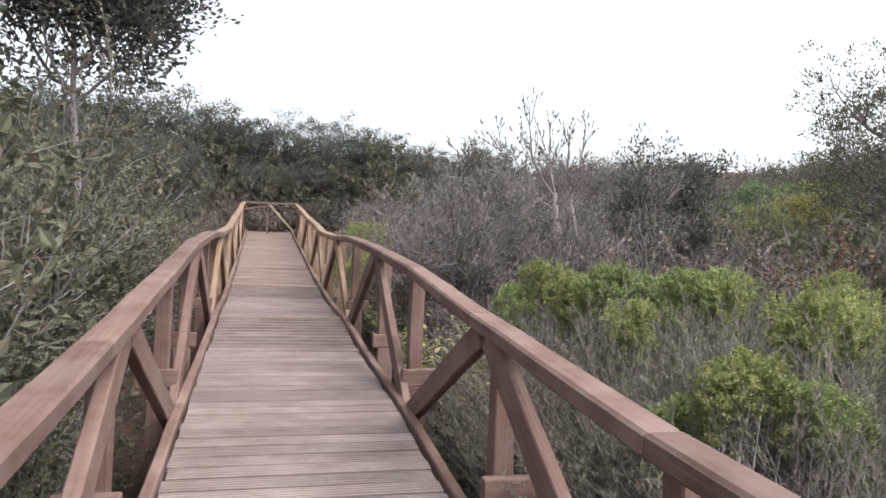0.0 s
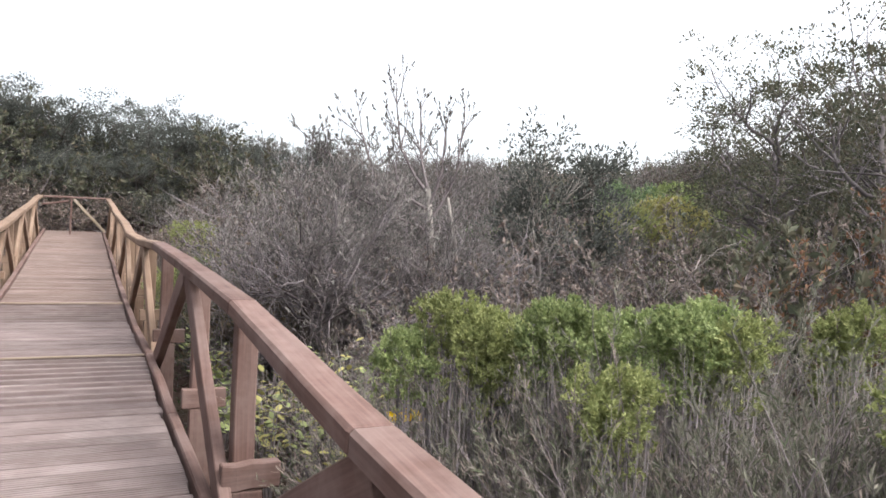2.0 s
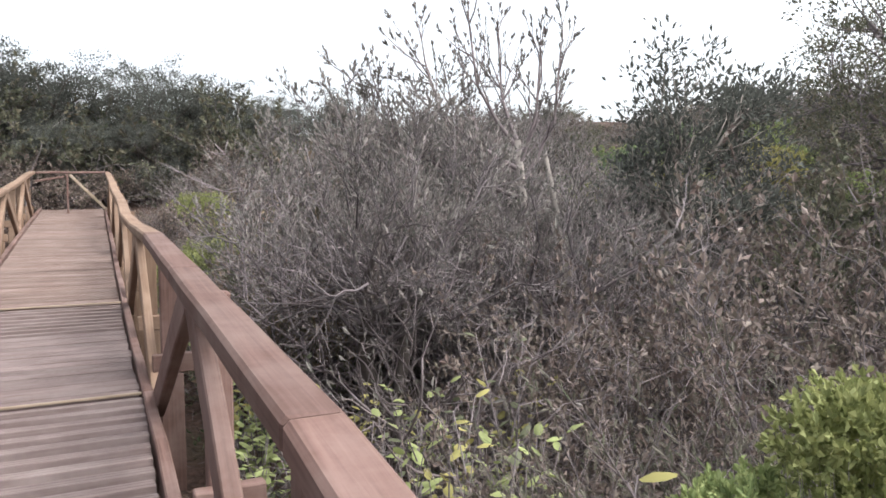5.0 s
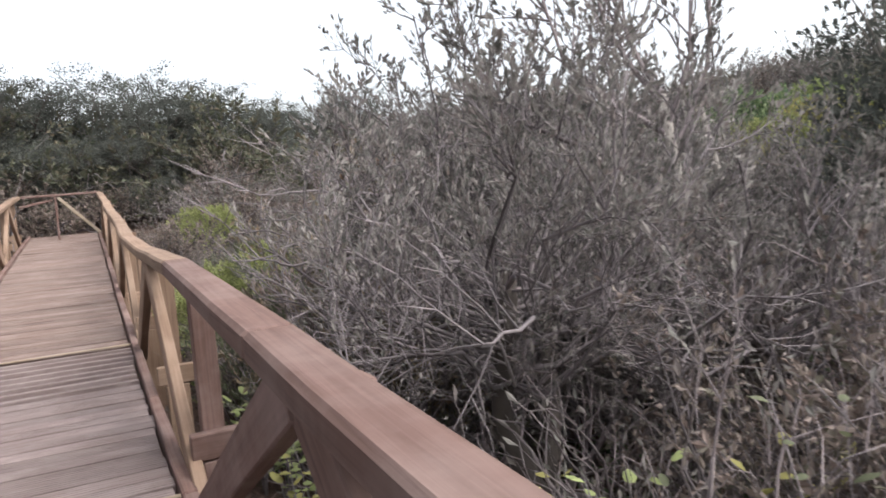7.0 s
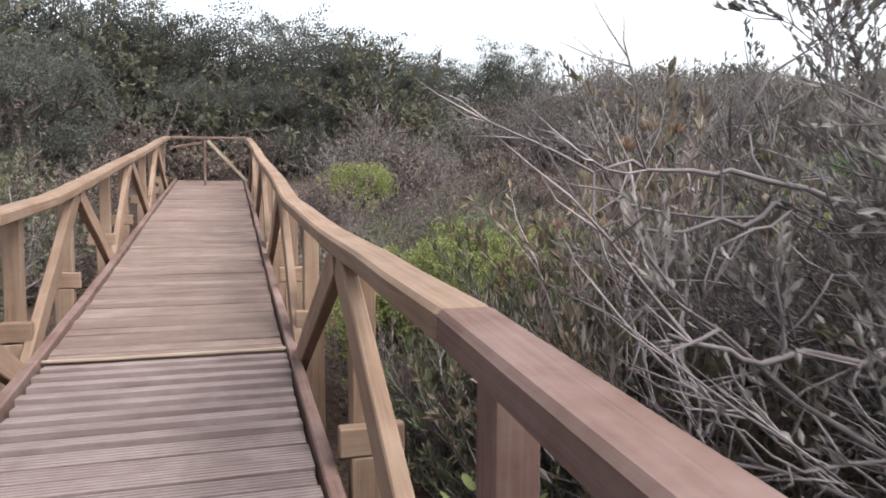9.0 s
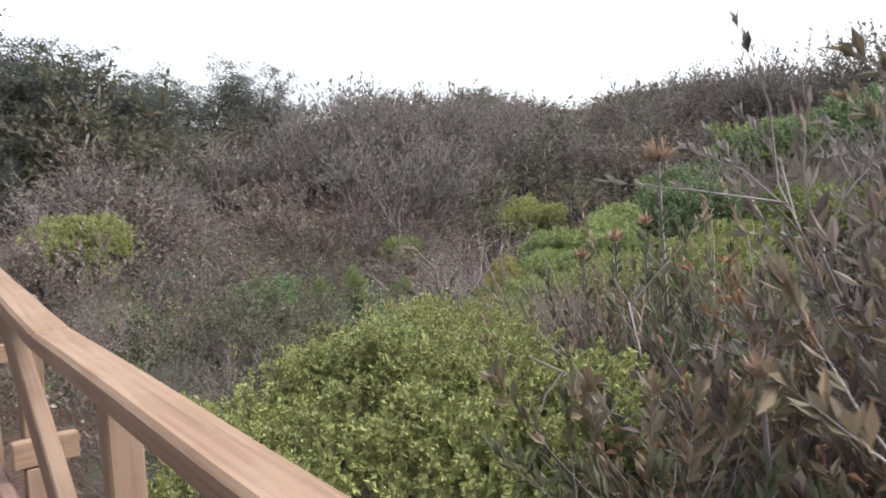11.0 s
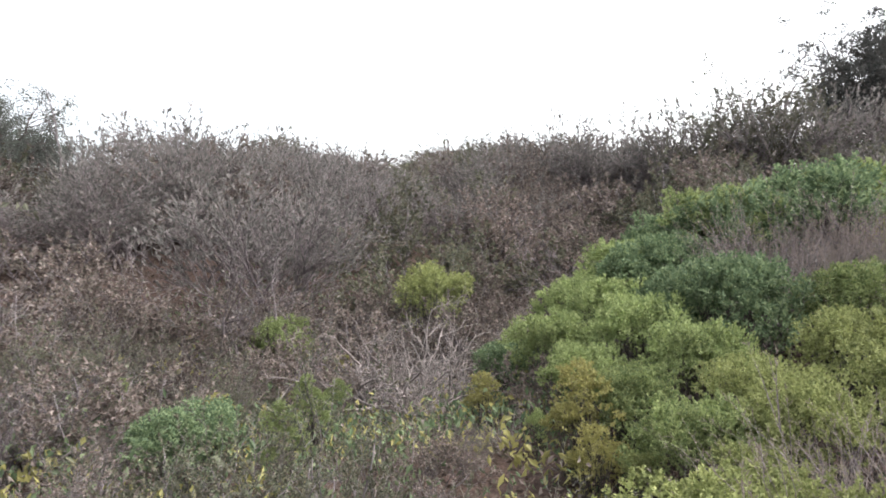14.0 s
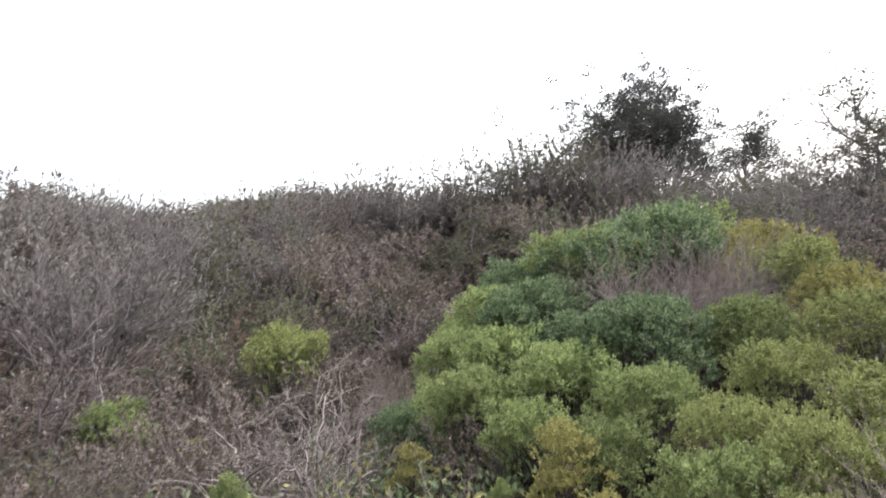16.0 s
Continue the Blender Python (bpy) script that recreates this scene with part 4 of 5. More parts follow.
            ("deep", 10.6, 15.4, 3.0, 0.9), ("green", 11.4, 13.2, 3.5, 0.9), ("green", 7.6, 13.3, 2.3, 0.8), ("bright", 6.5, 13.3, 2.0, 0.9), ("bright", 7.0, 12.4, 2.3, 0.9),
            ("ochre", 8.2, 12.2, 2.5, 0.9), ("bright", 9.2, 12.4, 2.8, 0.9), ("ochre", 10.4, 12.3, 3.1, 0.9), ("straw", 8.5, 13.3, 2.75, 0.8), ("dead", 8.9, 13.5, 2.75, 0.6),
            ("straw", 9.1, 13.3, 2.9, 0.8), ("straw", 7.7, 12.9, 2.3, 0.8), ("tuft", 9.15, 18.6, 2.42, 1.0), ("tuft", 9.5, 18.4, 2.3, 1.0), ("brown", 7.1, 20.1, 2.0, 0.9), ("brown", 8.1, 20.1, 2.2, 0.9), ("dead", 7.7, 19.6, 2.0, 0.9), ("brown", 7.6, 20.7, 2.3, 0.9), ("brown", 8.8, 19.6, 2.2, 0.9), ("green", 7.3, 19.7, 1.85, 0.85), ("brown", 8.7, 18.2, 1.8, 0.9), ("brown", 9.2, 18.0, 1.95, 0.9), ("dead", 9.0, 17.9, 1.9, 0.9), ("straw", 9.9, 17.6, 1.75, 0.9), ("brown", 10.6, 18.0, 1.9, 0.9), ("straw", 9.0, 17.3, 1.6, 1.0), ("brown", 8.0, 18.9, 1.9, 0.9), ("brown", 7.0, 19.3, 1.8, 0.8), ("dusty", 6.0, 19.2, 1.6, 0.8), ("brown", 11.6, 17.6, 2.1, 0.9), ("dusty", 12.0, 17.0, 2.2, 0.9),
            ("dead", 7.2, 17.75, 1.75, 0.75), ("dead", 6.8, 18.2, 1.5, 0.8), ("dead", 4.2, 16.6, 1.25, 0.7), ("dead", 3.6, 15.9, 1.2, 0.7), ("dead", 2.8, 15.4, 1.15, 0.7),
            ("dead", 5.0, 18.0, 1.4, 0.8), ("dead", 3.9, 18.0, 1.5, 0.7), ("heath", 3.1, 14.9, 1.2, 1.0), ("brownf", 2.0, 14.9, 1.25, 0.9), ("dead", 2.3, 15.8, 1.25, 0.9), ("heath", 2.6, 16.7, 1.2, 1.0), ("bank", 3.3, 15.4, 1.15, 1.0), ("brownf", 4.0, 15.6, 1.3, 1.0), ("bank", 3.4, 16.4, 1.25, 1.0), ("brownf", 2.9, 17.4, 1.5, 1.0), ("dead", 8.5, 13.9, 2.7, 0.9), ("heath", 5.0, 15.9, 1.35, 1.1), ("bank", 5.0, 16.6, 1.2, 1.0)):
        put_top(k, x, y, top, wide)


def plant_scrub():
    off = lambda x, y: abs(x) > 1.9 or y > END + 2.0
    # brown scrub wall past the gully, out to the skyline
    crowd(44, 1, (2.4, 20), (19.6, 24.2), [("brown", 5), ("dusty", 1), ("dead", 3), ("greyfar", 4)], (0.8, 1.4), 0.95, lambda x, y: y > 20.2 - 0.05 * x)
    crowd(34, 2, (4, 24), (22.5, 28), [("greyfar", 6), ("dead", 1), ("brown", 2)], (0.8, 1.45), 1.25)
    crowd(40, 3, (11, 26), (15.5, 24), [("brown", 5), ("dead", 2), ("dusty", 3)], (1.0, 1.5), 1.15, lambda x, y: y > 16 + 0.12 * (26 - x) or x > 15)
    crowd(34, 4, (12.5, 28), (5, 16), [("brown", 4), ("dusty", 4), ("greyfar", 2)], (0.9, 1.35), 1.4)
    crowd(22, 5, (7, 13), (5.5, 12), [("dusty", 4), ("brown", 4), ("green", 1), ("greyfar", 1)], (0.65, 0.9), 0.9)
    crowd(16, 6, (6.5, 17), (-4, 5.5), [("dusty", 4), ("brown", 4)], (0.95, 1.3), 1.3)
    crowd(12, 7, (22, 34), (16, 27), [("greyfar", 3), ("dusty", 3)], (1.3, 1.8), 2.0)
    # behind the far landing, rising to the dark wood on the near ridge
    crowd(36, 8, (-6, 8), (END + 1.8, 28.5), [("dusty", 4), ("brown", 4), ("dead", 1)], (1.0, 1.45), 1.1, lambda x, y: y > END + 1.6 + 0.1 * abs(x))
    for x, top in ((-12, 6.6), (-10, 7.0), (-8.2, 7.3), (-6.4, 7.5), (-4.7, 7.4), (-3.1, 7.6), (-1.9, 6.75), (-0.9, 6.75), (0.2, 6.95), (1.5, 6.4), (2.4, 6.25), (3.4, 6.95), (4.5, 6.55), (5.4, 6.0), (6.3, 5.9), (7.6, 6.35), (8.7, 6.25), (9.8, 5.8)):
        put_top("woods", x, 28 + 0.5 * math.sin(x * 2.1), top, 1.0)
        put_top("dusty" if int(x * 10) % 3 else "woods", x + 0.6, 26.6 + 0.4 * math.sin(x * 3.3), top - 1.25 - 0.25 * math.sin(x * 5.1), 1.1)
    crowd(11, 10, (-12, -2.8), (22.5, 26), [("woods", 3), ("dusty", 1)], (0.95, 1.15), 1.8)
    crowd(8, 11, (8, 20), (27.5, 31), [("dusty", 1), ("greyfar", 1)], (1.2, 1.5), 2.0)
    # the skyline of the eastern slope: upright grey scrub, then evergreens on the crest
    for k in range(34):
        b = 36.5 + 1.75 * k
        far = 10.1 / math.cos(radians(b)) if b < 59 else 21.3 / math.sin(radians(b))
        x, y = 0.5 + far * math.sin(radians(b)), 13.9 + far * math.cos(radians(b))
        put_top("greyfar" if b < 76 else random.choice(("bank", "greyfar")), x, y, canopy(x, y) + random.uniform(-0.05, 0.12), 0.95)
    crowd(26, 23, (12, 24), (17.5, 27), [("dusty", 2), ("greyfar", 3), ("brown", 2)], (0.9, 1.2), 1.3)
    # low green clumps on the gully floor
    crowd(12, 24, (3.4, 7.6), (16.2, 19.6), [("greenn", 2), ("ochren", 1), ("deep", 1)], (0.3, 0.5), 0.8, lambda x, y: not (5.9 < x < 7.8 and 16.8 < y < 18.1))
    # the left bank
    crowd(15, 12, (-3.8, -1.6), (1.6, 9), [("bank", 6), ("brownf", 1)], (1.2, 1.5), 0.8)
    crowd(12, 19, (-3.2, -1.5), (2.0, 12), [("brownf", 2), ("dead", 1), ("bank", 1)], (0.6, 0.85), 0.8)
    for x, y, top in ((-2.9, 5.2, 2.85), (-3.6, 6.2, 3.2), (-2.6, 6.8, 2.9), (-3.4, 4.4, 2.75), (-4.2, 5.2, 3.2), (-2.3, 8.3, 2.9), (-2.6, 9.6, 3.0)):
        put_top("bank", x, y, top, 1.0)
    crowd(9, 22, (-2.5, -1.45), (0.3, 6), [("bank", 3), ("brownf", 1)], (0.5, 0.75), 0.6)
    crowd(20, 13, (-4.4, -1.75), (11, 23), [("brown", 4), ("dusty", 2), ("dead", 1)], (0.75, 1.1), 0.9)
    crowd(24, 14, (-11, -4), (4, 28), [("dusty", 4), ("brown", 4), ("upright", 1)], (1.3, 1.9), 1.7)
    for x, y, top in ((25.6, 10.6, 6.0), (24.0, 7.5, 5.6), (22.5, 9.5, 5.1), (15.6, 9.6, 3.7), (17.2, 8.4, 4.5), (18.6, 9.6, 4.6)):
        put_top(random.choice(("greyfar", "greyfar", "bank")), x, y, top + 0.3, 1.0)
    # low growth between the path and the big shrubs
    crowd(26, 15, (1.25, 3.4), (13.5, 22.5), [("heath", 2), ("dead", 1), ("brownf", 4), ("bank", 3), ("dusty", 2)], (0.45, 0.72), 0.6)
    crowd(22, 21, (2.6, 8.5), (15.2, 20.2), [("bank", 3), ("greenn", 2), ("bone", 3), ("brown", 3), ("deep", 1)], (0.28, 0.5), 0.75, lambda x, y: not (4.3 < x < 7.9 and 16.2 < y < 18.0))
    crowd(16, 16, (3.2, 6.5), (18.2, 20.3), [("brown", 3), ("heath", 1), ("dead", 1)], (0.6, 0.85), 0.6)
    crowd(14, 17, (3.8, 7.5), (9.2, 12.6), [("heath", 2), ("brown", 3), ("dead", 2)], (0.8, 1.1), 0.8)
    crowd(10, 18, (1.3, 3.0), (-2, 1.5), [("heath", 2), ("green", 1), ("brown", 1)], (0.7, 0.9), 0.7)


def bare_tree(at):
    """A slim pale tree, bare below, whose limbs fan out wide and turn up into tufted twigs."""
    rng = np.random.default_rng(8)
    g0 = ground_z(*at)
    stem, leaves_, tips = Geo(), Geo(), []
    side, back = np.array([0.92, -0.39, 0]), np.array([0.39, 0.92, 0])
    foot, fork = np.array([0, 0, -0.15]), np.array([-0.06, 0.03, 2.38 - g0])
    stem.tube([foot, (0.05, 0.02, 0.8), (-0.02, 0, 1.6), fork], [0.055, 0.045, 0.036, 0.026], 7)
    stem.tube([foot, (0.16, -0.1, 0.7), (0.2, -0.12, 1.5), (0.12, -0.05, 2.3 - g0)], [0.04, 0.034, 0.026, 0.014], 6)
    ob = thing("bare_tree", "pale bare-limbed small tree with sparse tufts of leaves", "tree", at=(at[0], at[1], g0))
    part("trunk", stem.mesh("bare_tree_trunk", True), PALE_BARK, ob)
    for u, top, depth, start in ((-1.05, 2.95, 0.1, 2.1), (-0.72, 3.1, -0.25, 2.3), (-0.4, 3.42, 0.0, 2.45), (-0.15, 3.3, 0.3, 2.5), (0.08, 3.15, -0.1, 2.3), (0.26, 3.25, 0.05, 2.15)):
        limb = Geo()
        p0 = fork * np.array([1, 1, 0]) + np.array([0, 0, start - 0.12 - g0])
        p3 = side * u + back * depth + np.array([0, 0, top - 0.22 - g0])
        p1 = p0 + (p3 - p0) * np.array([0.4, 0.4, 0.2])
        p2 = p0 + (p3 - p0) * np.array([0.84, 0.84, 0.5])
        bow = [p0, p1, p2, p3]
        limb.tube(bow, [0.019, 0.014, 0.010, 0.006], 5)
        for a, b in zip(bow[1:], bow[2:]):
            for _ in range(5):
                q = a + (b - a) * rng.random()
                grow(rng, limb, q, (p3 - p0) * np.array([0.6, 0.6, 0]) + rng.normal(size=3) * 0.35 + np.array([0, 0, 0.8]), rng.uniform(0.16, 0.34), 0.006, 1, (3,), 26, 0.12, 0.12, tips, top=1, thin=0.003)
        grow(rng, limb, p3, p3 - p2 + np.array([0, 0, 0.3]), 0.22, 0.006, 1, (5,), 28, 0.1, 0.1, tips, top=1, thin=0.003)
        part("bough", limb.mesh("bare_tree_limb", True), MAUVE_TWIG, ob)
    tip_leaves(rng, leaves_, tips, 8, 0.04, 0.014, 0.5, 0.3, 0.5)
    part("foliage", leaves_.mesh("bare_tree_foliage"), GREY_LEAF, ob)


def fan_shrub(at, fork, seed, limbs, spread, top):
    """An old half-dead shrub: a black crooked stem, bare limbs that sweep out from it and turn up into small-leaved twigs."""
    rng = np.random.default_rng(seed)
    g0 = ground_z(*at)
    stem, wood, leaves_ = Geo(), Geo(), Geo()
    head = np.array([0, 0, fork - g0])
    ob = thing("grey_shrub", "large half-dead grey shrub fanning out from a blackened stem", "shrub", "dead shrubs", (at[0], at[1], g0))
    stem.tube([(0.12, 0.1, -0.15), (0.1, -0.02, 0.5), (-0.04, 0.05, 0.95), head, head + np.array([0.07, 0.06, 0.2])], [0.06, 0.055, 0.05, 0.045, 0.02], 8)
    stem.tube([(0.1, -0.02, 0.5), (0.24, 0.1, 0.9), (0.3, 0.16, fork - g0 + 0.1)], [0.045, 0.038, 0.02], 7)
    part("stem", stem.mesh("shrub_stem", True), DARK_BARK, ob, None, "charred black stem")
    pos, way = [], []
    for i in range(limbs):
        a = i * 2.4 + rng.uniform(-0.4, 0.4)
        up = rng.random() ** 0.68
        rise = -0.22 + up * (top - fork + 0.1)
        out = spread * (1.05 - 0.55 * up) * rng.uniform(0.75, 1.1)
        d = np.array([math.cos(a), math.sin(a), 0.0])
        if at[0] + d[0] * out < 1.12:
            out = (at[0] - 1.12) / -d[0] * rng.uniform(0.8, 1.0)
        p0 = head * np.array([1, 1, rng.uniform(0.72, 1.05)])
        p3 = head + d * out + np.array([0, 0, rise])
        bow, tips = [p0], []
        for f, lift in ((0.2, 0.06), (0.42, 0.2), (0.62, 0.38), (0.82, 0.66)):
            bow.append(p0 + (p3 - p0) * np.array([f, f, lift]) + rng.normal(size=3) * 0.055)
        bow.append(p3)
        r = rng.uniform(0.006, 0.017)
        wood.tube(bow, np.linspace(r, r * 0.25, 6), 5)
        for k, (u, v) in enumerate(zip(bow, bow[1:])):
            for _ in range((1, 2, 3, 3, 4)[k]):
                q = u + (v - u) * rng.random()
                grow(rng, wood, q, unit(v - u) * 0.8 + rng.normal(size=3) * 0.5 + np.array([0, 0, 0.2 + 0.2 * up]), rng.uniform(0.2, 0.46) * (1 - 0.45 * up), r * 0.3, 1, (6,), 38, 0.26, 0.08, tips, top=1, thin=0.0024)
        for pts, e in tips:
            if at[0] + pts[-1][0] < 1.0:
                continue
            n = 9 if pts[-1][2] + g0 > fork + 0.25 else 2
            for _ in range(n):
                t = rng.uniform(0.3, 1.0)
                pos.append(pts[0] + (pts[-1] - pts[0]) * t)
                way.append(e + rng.normal(size=3) * 0.4 + np.array([0, 0, 0.5]))
    leaves_.leaves(rng, pos, way, 0.032, 0.0115)
    part("bough", wood.mesh("shrub_bough", True), GREY_BARK, ob)
    part("foliage", leaves_.mesh("shrub_foliage"), GREY_LEAF, ob)


def broad_leaf_plant(seed, at, z, leaf, count=9, size=0.09, name="broadleaf_plant", label="low plant with pale round leathery leaves"):
    """A few stalks that carry round, cupped leaves along their upper half."""
    rng = np.random.default_rng(seed)
    ob = thing(name, label, "plant", "broad-leaved plants", (at[0], at[1], ground_z(*at)))
    top = z - ground_z(*at)
    for i in range(count):
        a = i * 2.4
        stalk = Geo()
        end = np.array([math.cos(a) * 0.16 * rng.uniform(0.4, 1.3), math.sin(a) * 0.16 * rng.uniform(0.4, 1.3), top * rng.uniform(0.62, 1.0)])
        bend = end * np.array([0.3, 0.3, 0.6])
        stalk.tube([(0, 0, -0.05), bend, end], [0.005, 0.0035, 0.002], 4)
        stem = part("stalk", stalk.mesh("stalk", True), GREY_BARK, ob)
        for k in range(5):
            blade, b = Geo(), a + k * 2.2 + rng.uniform(-0.4, 0.4)
            foot = end + (bend - end) * (0.2 * k)
            n = unit(np.array([math.cos(b) * 0.8, math.sin(b) * 0.8, rng.uniform(0.3, 1.3)]))
            w = unit(np.array([math.cos(b), math.sin(b), rng.uniform(-0.1, 0.9)]))
            u = unit(np.cross(n, w))
            n = np.cross(w, u)
            s = size * rng.uniform(0.55, 1.1)
            ring = [foot + s * (0.36 * math.cos(t) * u + (0.6 + 0.6 * math.sin(t)) * w) - n * 0.16 * s for t in np.linspace(0, 2 * math.pi, 9, endpoint=False)]
            blade.add([foot + w * s * 0.5 + n * 0.03 * s] + ring, [(0, 1 + q, 1 + (q + 1) % 9) for q in range(9)])
            part("leaf", blade.mesh("leaf", True), leaf, stem)


def daisy(seed, at, z):
    """A yellow many-petalled flower on a bent stalk."""
    rng = np.random.default_rng(seed)
    g, st, mid = Geo(), Geo(), Geo()
    top = np.array([0.03, -0.02, z - ground_z(*at)])
    st.tube([(0, 0, -0.05), top * 0.5 + np.array([0.02, 0.02, 0]), top], [0.006, 0.005, 0.004], 5)
    n = unit(np.array([-0.25, -0.5, 1.0]))
    u = unit(np.cross(n, (1, 0.1, 0)))
    w = np.cross(n, u)
    pos, way = [], []
    for k in range(26):
        a = 6.28 * k / 26
        d = math.cos(a) * u + math.sin(a) * w
        pos.append(top + d * 0.008)
        way.append(d + n * rng.uniform(0.15, 0.7))
    g.leaves(rng, pos, way, 0.052, 0.012, 0.15)
    mid.tube([top, top + n * 0.012, top + n * 0.016], [0.013, 0.012, 0.004], 8)
    ob = thing("yellow_flower", "yellow many-petalled flower on a low stalk", "flower", "yellow flowers", (at[0], at[1], ground_z(*at)))
    part("stalk", st.mesh("stalk"), DEEP_LEAF, ob)
    part("petal_ring", g.mesh("petals"), YELLOW, ob)
    part("centre", mid.mesh("centre"), OCHRE_LEAF, ob)


def flower_head(seed, at, z, size=0.09):
    """A pink-brown sugarbush flower head of pointed bracts on a leafy stalk."""
    rng = np.random.default_rng(seed)
    g, st, lf = Geo(), Geo(), Geo()
    top = np.array([rng.normal() * 0.05, rng.normal() * 0.05, z - ground_z(*at)])
    st.tube([(0, 0, -0.05), top * 0.6 + np.array([0.03, 0, 0]), top], [0.012, 0.009, 0.007], 5)
    for ring, (k, tilt) in enumerate(((6, 0.35), (9, 0.8), (11, 1.5))):
        a = np.linspace(0, 6.28, k, endpoint=False) + ring
        way = np.stack([np.cos(a) * tilt, np.sin(a) * tilt, np.ones(k)], 1)
        g.leaves(rng, np.tile(top, (k, 1)), way, size * (1.1 - 0.1 * ring), size * 0.3, 0.2)
    t = rng.uniform(0.3, 0.98, 110)
    a = rng.uniform(0, 6.28, 110)
    lf.leaves(rng, top[None] * t[:, None], np.stack([np.cos(a) * 0.7, np.sin(a) * 0.7, np.full(110, 0.8)], 1), 0.075, 0.018)
    ob = thing("sugarbush_flower", "faded pink and brown flower head on a leafy stalk", "flower", "sugarbush flowers", (at[0], at[1], ground_z(*at)))
    part("stalk", st.mesh("stalk"), GREY_BARK, ob)
    part("bract_crown", g.mesh("bracts"), CONE, ob)
    part("foliage", lf.mesh("leaves"), SILVER_LEAF, ob)


def branch_thing(name, label, pts, r0, r1, bark, category="branch", sides=6, twigs=0, seed=0):
    """A bare crooked branch along the given way, with a few side twigs."""
    rng = np.random.default_rng(seed)
    g = Geo()
    pts = np.asarray(pts, float)
    t = np.linspace(0, len(pts) - 1, len(pts) * 3)
    fine = np.stack([np.interp(t, np.arange(len(pts)), pts[:, k]) for k in range(3)], 1) + rng.normal(size=(len(t), 3)) * r0 * 0.9
    g.tube(fine, np.linspace(r0, r1, len(fine)), sides)
    ob = thing(name, label, category)
    part("limb", g.mesh(name, True), bark, ob)
    for _ in range(twigs):
        k, tw, tips = int(rng.integers(1, len(fine))), Geo(), []
        grow(rng, tw, fine[k], unit(fine[k] - fine[k - 1]) + rng.normal(size=3) * 0.6, 0.35, max(0.003, r0 * 0.35), 1, (4,), 45, 0.2, 0.02, tips, top=1)
        part("twig", tw.mesh("twig", True), bark, ob)
    return ob


